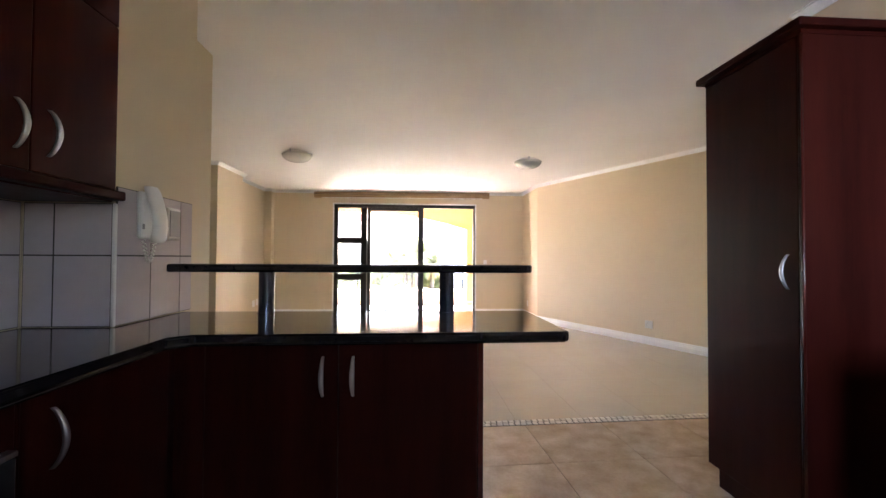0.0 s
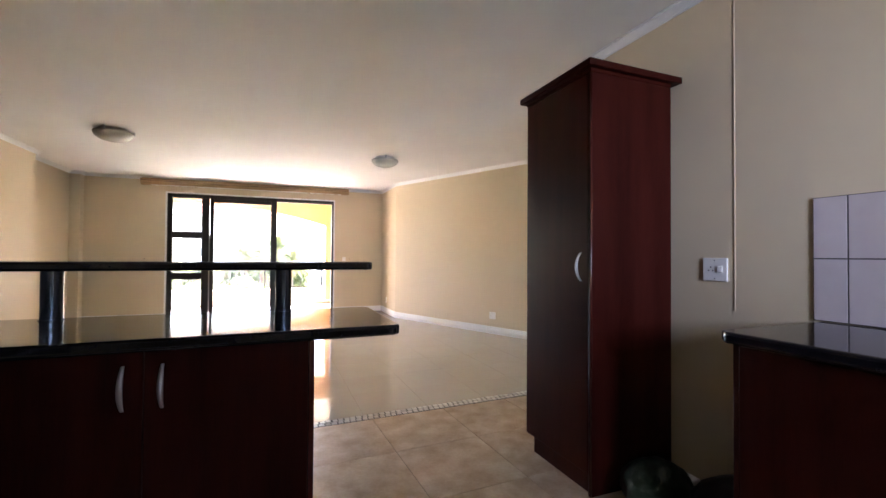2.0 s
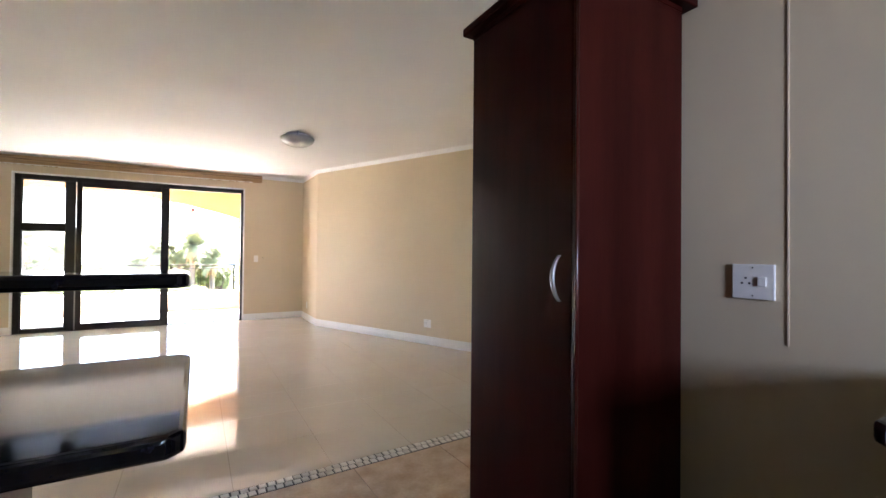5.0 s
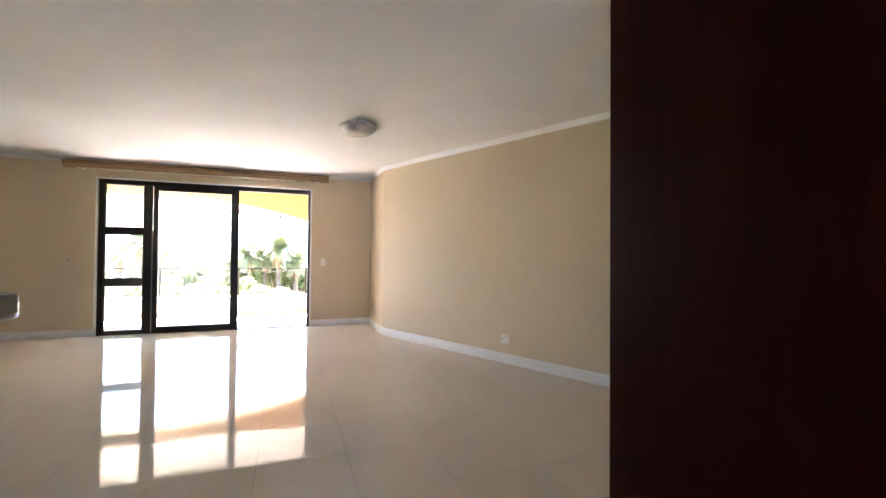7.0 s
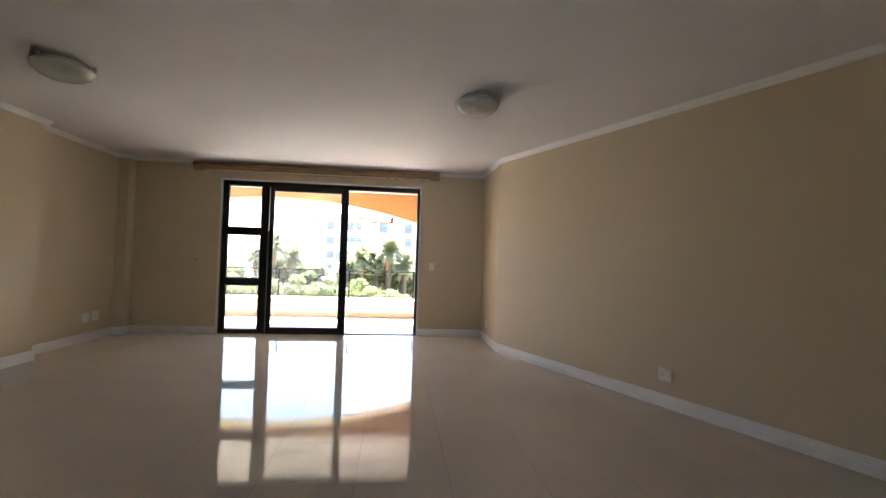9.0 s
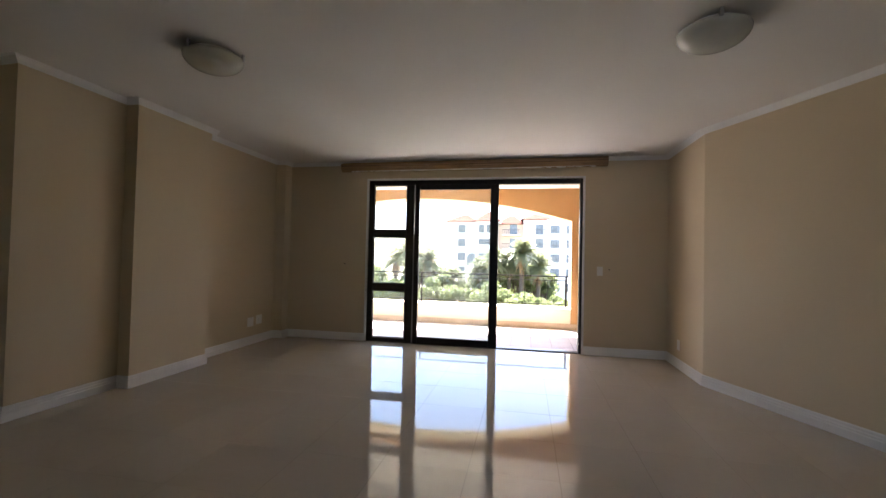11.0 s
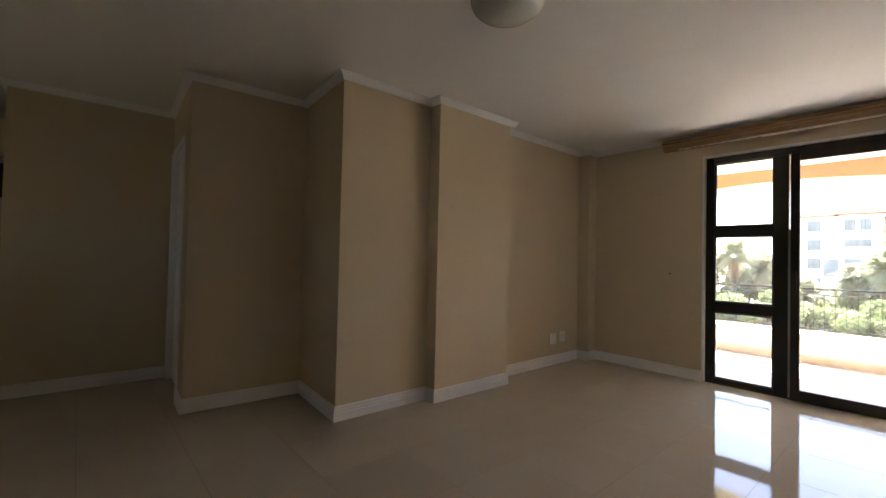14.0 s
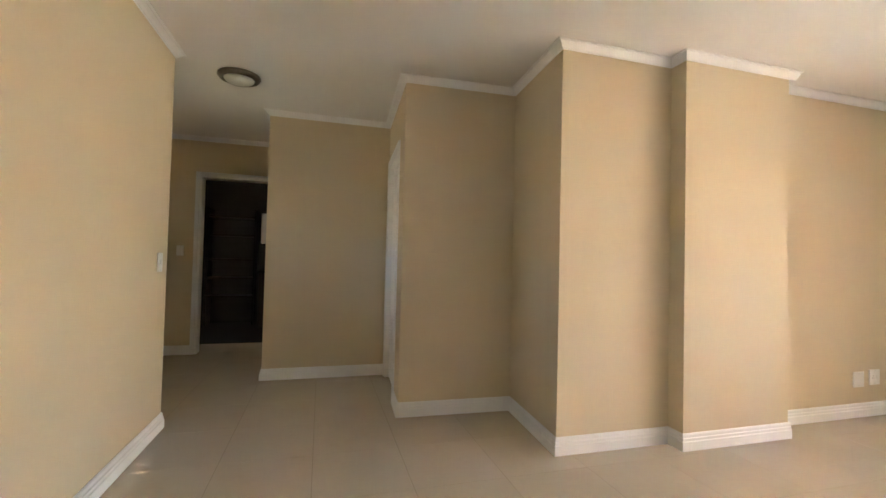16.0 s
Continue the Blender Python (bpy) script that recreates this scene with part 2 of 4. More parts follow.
def sweep(profile, path, bm=None):
    """A moulding: (out, z) profile carried along a plan path with mitred corners; out is to the path's left."""
    mine = bmesh.new()
    rings = []
    for i, p in enumerate(path):
        p = Vector(p)
        before = (p - Vector(path[i - 1])).normalized() if i else None
        after = (Vector(path[i + 1]) - p).normalized() if i + 1 < len(path) else None
        d0, d1 = before or after, after or before
        n0, n1 = Vector((-d0.y, d0.x)), Vector((-d1.y, d1.x))
        m = (n0 + n1).normalized()
        m = m / max(0.2, m.dot(n0))
        rings.append([mine.verts.new((p.x + m.x * o, p.y + m.y * o, z)) for o, z in profile])
    for a, b in zip(rings, rings[1:]):
        for k in range(len(profile)):
            j = (k + 1) % len(profile)
            mine.faces.new((a[k], a[j], b[j], b[k]))
    mine.faces.new(rings[0]), mine.faces.new(rings[-1])
    return join(bm, mine)


def lathe(profile, at, n=40, bm=None):
    """(radius, z) profile turned round the vertical."""
    mine = bmesh.new()
    rings = []
    for r, z in profile:
        rings.append([mine.verts.new((at[0] + r * math.cos(2 * math.pi * k / n), at[1] + r * math.sin(2 * math.pi * k / n), at[2] + z)) for k in range(n)] if r > 1e-5 else [mine.verts.new((at[0], at[1], at[2] + z))])
    for a, b in zip(rings, rings[1:]):
        for k in range(n):
            j = (k + 1) % n
            if len(a) == 1 and len(b) > 1:
                mine.faces.new((a[0], b[k], b[j]))
            elif len(b) == 1 and len(a) > 1:
                mine.faces.new((a[k], a[j], b[0]))
            elif len(a) > 1:
                mine.faces.new((a[k], a[j], b[j], b[k]))
    return join(bm, mine)


def piece_mesh(name, w, d, h, bevel, material):
    """A tile centred on its origin with its top at z = 0."""
    bm = bmesh.new()
    s = [(-w / 2, -d / 2), (w / 2, -d / 2), (w / 2, d / 2), (-w / 2, d / 2)]
    t = [(x - math.copysign(bevel, x), y - math.copysign(bevel, y)) for x, y in s]
    rings = [[bm.verts.new((x, y, z)) for x, y in r] for r, z in ((s, -h), (s, -bevel), (t, 0.0))]
    for a, b in zip(rings, rings[1:]):
        for k in range(4):
            bm.faces.new((a[k], a[(k + 1) % 4], b[(k + 1) % 4], b[k]))
    bm.faces.new(rings[-1])
    return mesh_of(name, bm, material)


def place_piece(name, me, m, parent):
    ob = new(name, me)
    ob.parent = parent
    ob.matrix_basis = Matrix.Translation(-ORIGIN[parent.name]) @ m
    return ob


def bow_handle(parent, at, out, length=0.125, rise=0.03, flat=0.016):
    """A bowed strip handle, upright, standing off the surface along `out`."""
    bm = bmesh.new()
    out = Vector(out)
    side = Vector((-out.y, out.x, 0))
    rows, n = [], 14
    for i in range(n + 1):
        u = i / n
        s = math.sin(math.pi * u)
        c = Vector(at) + Vector((0, 0, (u - 0.5) * length)) + out * (rise * s ** 0.75)
        w = flat * (0.55 + 0.45 * s) / 2
        th = out * 0.006
        rows.append([bm.verts.new(c + side * a + th * b) for a, b in ((-w, 0), (w, 0), (w, 1), (w * 0.5, 1.5), (-w * 0.5, 1.5), (-w, 1))])
    for a, b in zip(rows, rows[1:]):
        for k in range(6):
            bm.faces.new((a[k], a[(k + 1) % 6], b[(k + 1) % 6], b[k]))
    bm.faces.new(rows[0]), bm.faces.new(rows[-1])
    return part("handle", bm, CHROME, parent, "bowed brushed steel handle", smooth=True)


# ---------------------------------------------------------------- structure
H = 2.495
door_y = lambda x: 4.618 - (x + 3.545) * 0.055  # the slightly skewed wall of the white door
wall = lambda name, bm, label, m=PAINT: solid(name, bm, m, label, "wall", kind="structure")
N = 8.78
bm = box(-3.05, -1.50, N, 9.03, -0.1, 2.6)
box(1.43, 2.60, N, 9.03, -0.1, 2.6, bm=bm)
box(-1.50, 1.43, N, 9.03, 2.262, 2.6, bm=bm)
wall("wall_north", bm, "beige painted wall round the sliding patio door")
wall("wall_column", box(-2.80, -2.66, 8.62, N, -0.1, H), "slim beige boxed column in the room corner")
wall("wall_west_1", box(-3.05, -2.80, 7.12, N, -0.1, 2.6), "beige painted side wall of the living room")
wall("wall_west_2", box(-3.05, -2.62, 6.24, 7.12, -0.1, 2.6), "beige painted projecting chimney-like pier")
wall("wall_west_3", prism([(-3.80, 5.495), (-3.515, 5.485), (-2.745, 5.43), (-2.74, 6.24), (-3.80, 6.24)], -0.1, 2.6), "beige painted stepped wall block")
wall("wall_west_4", prism([(-3.80, door_y(-3.80)), (-3.545, door_y(-3.545)), (-3.515, 5.485), (-3.80, 5.495)], -0.1, 2.6), "beige painted wall beside the passage")
bm = None
for x0, x1, z0 in ((-4.70, -4.62, -0.1), (-3.85, -3.80, -0.1), (-4.62, -3.85, 2.05)):
    bm = prism([(x0, door_y(x0)), (x1, door_y(x1)), (x1, door_y(x1) + 0.135), (x0, door_y(x0) + 0.135)], z0, 2.6, bm)
wall("wall_door_side", bm, "beige painted wall with a white doorway")
wall("wall_passage_1", box(-4.92, -4.70, 3.555, 4.82, -0.1, 2.6), "beige painted wall facing the living room")
wall("wall_passage_2", box(-5.94, -4.92, 3.555, 3.755, -0.1, 2.6), "beige painted passage wall")
bm = box(-6.14, -5.94, 2.20, 2.685, -0.1, 2.6)
box(-6.14, -5.94, 3.50, 3.755, -0.1, 2.6, bm=bm)
box(-6.14, -5.94, 2.685, 3.50, 2.05, 2.6, bm=bm)
wall("wall_passage_3", bm, "beige painted end wall with an open doorway")
bm = box(-6.14, -4.65, 2.00, 2.20, -0.1, 2.6)
box(-4.20, -3.47, 2.00, 2.20, -0.1, 2.6, bm=bm)
box(-4.65, -4.20, 2.00, 2.20, -0.1, 1.15, bm=bm)
box(-4.65, -4.20, 2.00, 2.20, 1.75, 2.6, bm=bm)
wall("wall_passage_4", bm, "beige painted passage wall")
wall("wall_back", box(-3.67, -1.60, 2.84, 3.075, -0.1, 2.6), "beige painted wall between living room and kitchen")
wall("wall_back_end", box(-3.67, -3.47, 2.20, 2.84, -0.1, 2.6), "beige painted wall end")
wall("wall_back_return", box(-1.80, -1.60, 2.345, 2.84, -0.1, 2.6), "beige painted return wall")
wall("wall_kitchen_pier", prism([(-1.80, 1.645), (-0.89, 1.645), (-0.89, 2.345), (-1.80, 2.345)], -0.1, 2.205, box(-1.80, -0.89, 1.645, 2.185, 2.205, 2.6)), "beige painted pier at the end of the kitchen worktop")
wall("wall_kitchen_west", box(-1.40, -1.20, -2.4, 1.645, -0.1, 2.6), "beige painted kitchen wall")
bm = box(-1.40, 0.85, -2.6, -2.4, -0.1, 2.6)
box(1.65, 2.52, -2.6, -2.4, -0.1, 2.6, bm=bm)
box(0.85, 1.65, -2.6, -2.4, -0.1, 1.30, bm=bm)
box(0.85, 1.65, -2.6, -2.4, 2.15, 2.6, bm=bm)
wall("wall_south", bm, "beige painted kitchen wall with a window opening")
wall("wall_kitchen_east", box(2.275, 2.50, -2.4, 2.30, -0.1, 2.6), "beige painted kitchen wall in grey light")
wall("wall_nook", box(2.50, 5.10, 2.10, 2.30, -0.1, 2.6), "beige painted return wall")
wall("wall_east", box(2.40, 2.60, 7.70, N, -0.1, 2.6), "short beige painted wall beside the patio door")
wall("wall_slanted", prism([(2.40, 7.70), (4.803, 2.30), (5.03, 2.30), (2.60, 7.745)], -0.1, 2.6), "long slanting beige painted living room wall")
# the unlit room beyond the passage; its darkness is in the near-black surface colour
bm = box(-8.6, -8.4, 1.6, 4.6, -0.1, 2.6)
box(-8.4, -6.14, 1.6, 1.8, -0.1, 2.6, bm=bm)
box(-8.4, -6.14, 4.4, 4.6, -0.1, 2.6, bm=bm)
wall("wall_dark_room", bm, "walls of an unlit room beyond the passage, darkness put into their colour", ROOMSHADE)
solid("floor_dark_room", box(-8.6, -6.15, 1.6, 4.6, -0.12, -0.002), ROOMSHADE, "floor of an unlit room, darkness put into its colour", "floor", kind="structure")
solid("ceiling", prism([(-8.6, 1.6), (-3.9, -2.6), (2.6, -2.6), (5.3, 2.1), (5.3, 9.03), (-8.6, 9.03)], H, 2.62), CEIL, "smooth white painted ceiling", "ceiling", kind="structure")

# skirting, cornice
SKIRT = [(0, 0.001), (0.018, 0.001), (0.018, 0.056), (0.0135, 0.061), (0.0135, 0.076), (0.009, 0.081), (0.009, 0.096), (0.004, 0.106), (0, 0.106)]
CORN = [(0, H - 0.048), (0.007, H - 0.048), (0.010, H - 0.040), (0.022, H - 0.030), (0.034, H - 0.016), (0.038, H - 0.009), (0.050, H - 0.008), (0.050, H - 0.001), (0, H - 0.001)]
bm = sweep(SKIRT, [(4.776, 2.36), (2.40, 7.70), (2.40, N), (1.43, N)])
sweep(SKIRT, [(-1.50, N), (-2.66, N), (-2.66, 8.62), (-2.80, 8.62), (-2.80, 7.12)], bm)
sweep(SKIRT, [(-2.62, 7.135), (-2.62, 6.24), (-2.74, 6.24), (-2.745, 5.43), (-3.515, 5.485), (-3.545, door_y(-3.545)), (-3.807, door_y(-3.807))], bm)
sweep(SKIRT, [(-4.665, door_y(-4.665)), (-4.70, door_y(-4.70)), (-4.70, 3.555), (-5.94, 3.555)], bm)
sweep(SKIRT, [(-5.94, 2.643), (-5.94, 2.20), (-3.67, 2.20), (-3.67, 3.075), (-1.60, 3.075), (-1.60, 2.345), (-0.89, 2.345)], bm)
solid("baseboard", bm, TRIM, "white moulded skirting board along the walls", "baseboard", kind="structure")
bm = sweep(CORN, [(4.776, 2.36), (2.40, 7.70), (2.40, N), (-2.66, N), (-2.66, 8.62), (-2.80, 8.62), (-2.80, 7.12)])
sweep(CORN, [(-2.62, 7.18), (-2.62, 6.24), (-2.74, 6.24), (-2.745, 5.43), (-3.515, 5.485), (-3.545, door_y(-3.545)), (-4.70, door_y(-4.70)), (-4.70, 3.555), (-5.94, 3.555), (-5.94, 2.20), (-3.67, 2.20), (-3.67, 3.075), (-1.60, 3.075), (-1.60, 2.185), (-0.89, 2.185), (-0.89, 1.645), (-1.20, 1.645), (-1.20, -2.4), (2.275, -2.4), (2.275, 2.25)], bm)
solid("cornice", bm, TRIM, "white moulded ceiling cornice", "cornice", kind="structure")


def doorway(name, plane, a, b, top, axis, out, label, leaf=False):
    """White architrave and lining round an opening in a wall."""
    base = (plane, (a + b) / 2, 0) if axis == "y" else ((a + b) / 2, plane, 0)
    d = thing(name, base, label, "door", kind="structure")

    def slab(lo, hi, u0, u1, z0, z1, bevel=0.004):
        p0, p1 = sorted((plane + out * lo, plane + out * hi))
        return box(p0, p1, u0, u1, z0, z1, bevel) if axis == "y" else box(u0, u1, p0, p1, z0, z1, bevel)

    w = 0.042
    part("architrave", slab(0.001, 0.018, a - w, a, 0, top + w), TRIM, d)
    part("architrave", slab(0.001, 0.018, b, b + w, 0, top + w), TRIM, d)
    part("architrave", slab(0.001, 0.018, a, b, top, top + w), TRIM, d)
    part("jamb", slab(-0.135, 0.010, a, a + 0.025, 0, top), TRIM, d)
    part("jamb", slab(-0.135, 0.010, b - 0.025, b, 0, top), TRIM, d)
    part("head", slab(-0.135, 0.010, a + 0.025, b - 0.025, top - 0.025, top), TRIM, d)
    if leaf:
        part("door_leaf", slab(-0.075, -0.035, a + 0.027, b - 0.027, 0.006, top - 0.027), TRIM, d, "white painted flush door, closed")
    return d


door_2 = doorway("door_2", door_y(-4.235), -4.62, -3.85, 2.05, "x", -1, "closed white door in a white frame off the living room", leaf=True)
door_2.rotation_euler.z = -math.atan(0.055)
doorway("door_3", -5.94, 2.685, 3.50, 2.05, "y", 1, "open doorway with a white frame into a dark room")

# ---------------------------------------------------------------- sliding patio door
door = thing("door_1", (-0.03, 8.84, 0), "dark bronze aluminium sliding patio door, standing open", "patio door", kind="structure")
FY0, FY1 = 8.805, 8.895
for name, b in (
    ("jamb", (-1.475, -1.405, FY0, FY1, 0.0, 2.238)),
    ("jamb", (1.368, 1.405, FY0, FY1, 0.0, 2.238)),
    ("head", (-1.405, 1.368, FY0, FY1, 2.172, 2.238)),
    ("sill", (-1.405, 1.368, FY0, FY1, -0.03, 0.012)),
    ("mullion", (-0.925, -0.815, FY0, FY1, 0.012, 2.172)),
    ("bottom_rail", (-1.405, -0.925, FY0, FY1 - 0.02, 0.012, 0.055)),
    ("transom", (-1.405, -0.925, FY0, FY1 - 0.02, 0.708, 0.806)),
    ("transom", (-1.405, -0.925, FY0, FY1 - 0.02, 1.450, 1.548)),
):
    part(name, box(*b, 0.006), BRONZE, door)
for z0, z1 in ((0.055, 0.708), (0.806, 1.450), (1.548, 2.172)):
    bead = box(-1.405, -1.390, 8.822, 8.85, z0, z1, 0.003)
    box(-0.940, -0.925, 8.822, 8.85, z0, z1, 0.003, bead)
    box(-1.390, -0.940, 8.822, 8.85, z0, z0 + 0.013, 0.003, bead)
    box(-1.390, -0.940, 8.822, 8.85, z1 - 0.013, z1, 0.003, bead)
    part("bead", bead, BRONZE, door)
    part("pane", box(-1.392, -0.938, 8.834, 8.840, z0 + 0.01, z1 - 0.01), GLASS, door).visible_shadow = False
leaf = thing("sliding_leaf", (-0.24, 8.785, 0.014), "dark bronze sliding door leaf with clear glass")
leaf.parent = door
leaf.location = leaf.location - Vector((-0.03, 8.84, 0))
for name, b in (
    ("stile", (-0.798, -0.734, 8.768, 8.803, 0.004, 2.17)),
    ("stile", (0.228, 0.338, 8.768, 8.803, 0.004, 2.17)),
    ("rail", (-0.734, 0.228, 8.768, 8.803, 0.004, 0.102)),
    ("rail", (-0.734, 0.228, 8.768, 8.803, 2.10, 2.17)),
):
    part(name, box(*b, 0.005), BRONZE, leaf)
part("pane", box(-0.738, 0.232, 8.782, 8.788, 0.098, 2.104), GLASS, leaf).visible_shadow = False
bm = box(-0.776, -0.752, 8.742, 8.768, 0.93, 1.13, 0.006)
part("handle", bm, BRONZE, leaf, "upright dark pull handle")
part("seal", box(-0.816, -0.799, 8.776, 8.800, 0.02, 1.50, 0.002), PLASTICGREY, leaf, "grey brush seal strip")
# white reveal round the frame
bm = box(-1.50, -1.476, N - 0.004, 8.90, 0.0, 2.262, 0.003)
box(1.406, 1.43, N - 0.004, 8.90, 0.0, 2.262, 0.003, bm)
box(-1.476, 1.406, N - 0.004, 8.90, 2.239, 2.262, 0.003, bm)
solid("trim_reveal", bm, TRIM, "white painted reveal round the patio door", "trim", kind="structure")

# ---------------------------------------------------------------- balcony
BY, BF = 11.30, -0.09
slab_b = solid("floor_balcony", box(-5.1, 3.2, 9.03, 11.76, -0.4, BF - 0.006), GROUT, "pale tiled balcony floor in sun and shade", "floor", kind="structure")
CX, HALF, SPRING, RISE = -1.35, 2.88, 1.91, 0.43
R = (HALF ** 2 + RISE ** 2) / (2 * RISE)
bm = bmesh.new()
outline = [(-5.1, BF), (CX - HALF, BF), (CX - HALF, SPRING)]
for k in range(1, 28):
    x = CX - HALF + 2 * HALF * k / 28
    outline.append((x, SPRING + RISE - R + math.sqrt(R * R - (x - CX) ** 2)))
outline += [(CX + HALF, SPRING), (CX + HALF, BF), (3.2, BF), (3.2, 2.9), (-5.1, 2.9)]
front = [bm.verts.new((x, BY, z)) for x, z in outline]
rear = [bm.verts.new((x, BY + 0.45, z)) for x, z in outline]
bm.faces.new(front), bm.faces.new(rear)
for i in range(len(outline)):
    j = (i + 1) % len(outline)
    bm.faces.new((front[i], front[j], rear[j], rear[i]))
arch = wall("wall_balcony_arch", bm, "orange plastered balcony wall with a cream-edged shallow arch", ORANGE)
arch.data.materials.append(CREAM)
for f in arch.data.polygons:
    if abs(f.normal.y) < 0.5 and CX - HALF - 0.01 < f.center.x + arch.location.x < CX + HALF + 0.01 and f.center.z + arch.location.z > BF + 0.05:
        f.material_index = 1
bm = box(CX - HALF, CX + HALF, BY - 0.004, BY + 0.006, BF, BF + 0.105, 0.002)
box(CX + HALF, 3.199, BY - 0.012, BY - 0.0005, BF, BF + 0.105, 0.002, bm)
box(-5.099, CX - HALF, BY - 0.012, BY - 0.0005, BF, BF + 0.105, 0.002, bm)
solid("baseboard_balcony", bm, SKIRTTILE, "tan tiled skirting along the balcony wall", "baseboard", kind="structure")
wall("wall_balcony_left", box(-5.3, -5.1, 9.03, 11.75, -0.4, 2.9), "orange plastered balcony side wall", ORANGE)
wall("wall_balcony_right", box(3.2, 3.4, 9.03, 11.75, -0.4, 2.9), "orange plastered balcony side wall", ORANGE)
bm = box(-5.1, -3.05, 9.03, 9.23, -0.4, 2.9)
box(2.60, 3.2, 9.03, 9.23, -0.4, 2.9, bm=bm)
wall("wall_balcony_house", bm, "orange plastered outer house wall", ORANGE)
solid("ceiling_balcony", box(-5.3, 3.4, 9.031, 11.77, 2.52, 2.9), CEIL, "white painted balcony soffit", "ceiling", kind="structure")
wall("wall_parapet", box(CX - HALF, CX + HALF, BY + 0.01, BY + 0.44, BF, 0.285, 0.006), "low cream plastered balcony parapet", CREAM)
rail = thing("balcony_railing", (CX, BY + 0.25, 0.285), "slender dark metal balcony railing on the parapet", "railing")
part("top_rail", box(CX - HALF + 0.02, CX + HALF - 0.02, BY + 0.235, BY + 0.275, 0.862, 0.884, 0.004), IRON, rail)
for z in (0.795, 0.34):
    part("bar", tube((CX - HALF + 0.02, BY + 0.255, z), (CX + HALF - 0.02, BY + 0.255, z), 0.007, 8), IRON, rail)
for x in (-4.16, -2.80, -1.36, 0.09, 1.465):
    part("post", box(x - 0.016, x + 0.016, BY + 0.24, BY + 0.27, 0.287, 0.862, 0.003), IRON, rail)
bar = piece_mesh("baluster", 0.005, 0.005, 0.455, 0.001, IRON)
for k in range(53):
    place_piece("baluster", bar, Matrix.Translation((CX - HALF + 0.06 + k * 0.108, BY + 0.255, 0.795)), rail)

# ---------------------------------------------------------------- kitchen: worktops and cabinets
def rounded_top(points, z0, z1, r, name, label):
    """A stone slab from a plan outline, with softened edges."""
    bm = prism(points, z0, z1)
    bmesh.ops.bevel(bm, geom=bm.edges[:], offset=r, segments=3, profile=0.5, affect="EDGES")
    return solid(name, bm, GRANITE, label, "worktop")


rounded_top([(-1.196, -0.3), (-0.60, -0.3), (-0.60, 1.44), (-0.54, 1.495), (0.693, 1.495), (0.715, 1.517), (0.715, 2.068), (0.693, 2.09), (-0.886, 2.09), (-0.886, 1.641), (-1.196, 1.641)], 0.862, 0.900, 0.011, "worktop", "L-shaped polished black granite worktop with breakfast bar overhang")
rounded_top([(2.272, -0.1), (2.272, 1.005), (1.705, 1.005), (1.675, 0.975), (1.675, -0.1)], 0.866, 0.905, 0.011, "worktop", "polished black granite worktop beside the tall cupboard")
shelf = thing("bar_shelf", (-0.09, 2.06, 0.900), "raised black granite bar shelf on two metal posts", "bar shelf")
bm = prism([(-0.886, 1.95), (0.688, 1.95), (0.710, 1.972), (0.710, 2.168), (0.688, 2.19), (-0.886, 2.19)], 1.084, 1.120)
bmesh.ops.bevel(bm, geom=bm.edges[:], offset=0.010, segments=3, profile=0.5, affect="EDGES")
part("shelf_top", bm, GRANITE, shelf)
for x in (-0.487, 0.322):
    p = part("post", tube((x, 2.02, 0.9005), (x, 2.02, 1.0838), 0.034, 28), GUNMETAL, shelf, "polished dark steel post")
    ring = lathe([(0.034, 0), (0.037, 0), (0.037, 0.003), (0.0355, 0.005), (0.034, 0.005)], (x, 2.02, 0.9005), 28)
    part("collar", ring, GUNMETAL, p)


def door_panel(axis, plane, out, a, b, z0, z1, parent, name="door"):
    """A veneered slab door standing 18 mm proud of its carcass."""
    lo, hi = sorted((plane, plane + out * 0.018))
    g = 0.0015
    bm = box(a + g, b - g, lo, hi, z0, z1, 0.003) if axis == "x" else box(lo, hi, a + g, b - g, z0, z1, 0.003)
    return part(name, bm, WOOD, parent)


# breakfast bar unit
cab = thing("base_cabinet", (-0.05, 1.77, 0), "dark mahogany base cabinet with two doors under the breakfast bar", "kitchen cabinet")
part("carcass", box(-0.615, 0.397, 1.548, 2.02, 0.10, 0.861, 0.002), WOOD, cab)
part("filler", box(-0.615, -0.52, 1.531, 1.5475, 0.105, 0.858, 0.002), WOOD, cab)
part("plinth", box(-0.615, 0.385, 1.59, 2.0, 0.0, 0.10, 0.002), WOOD, cab)
part("end_panel", box(0.397, 0.415, 1.53, 2.03, 0.0, 0.861, 0.002), WOODGLOSS, cab, "polished end panel")
for a, b, hx in ((-0.518, -0.080, -0.131), (-0.080, 0.397, -0.030)):
    d = door_panel("x", 1.548, -1, a, b, 0.105, 0.856, cab)
    bow_handle(d, (hx, 1.529, 0.750), (0, -1, 0), 0.133)
# corner run
cab = thing("base_cabinet", (-0.93, 1.32, 0), "dark mahogany corner base cabinet with one door", "kitchen cabinet")
part("carcass", box(-1.19, -0.648, 1.01, 1.64, 0.10, 0.861, 0.002), WOOD, cab)
part("plinth", box(-1.19, -0.69, 1.01, 1.64, 0.0, 0.10, 0.002), WOOD, cab)
d = door_panel("y", -0.648, 1, 1.015, 1.528, 0.105, 0.856, cab)
bow_handle(d, (-0.63, 1.075, 0.745), (1, 0, 0), 0.135)
oven = thing("oven", (-0.92, 0.69, 0), "dark built-in oven with a steel edge under the worktop", "oven")
part("housing", box(-1.19, -0.648, 0.38, 1.008, 0.0, 0.861, 0.002), WOOD, oven)
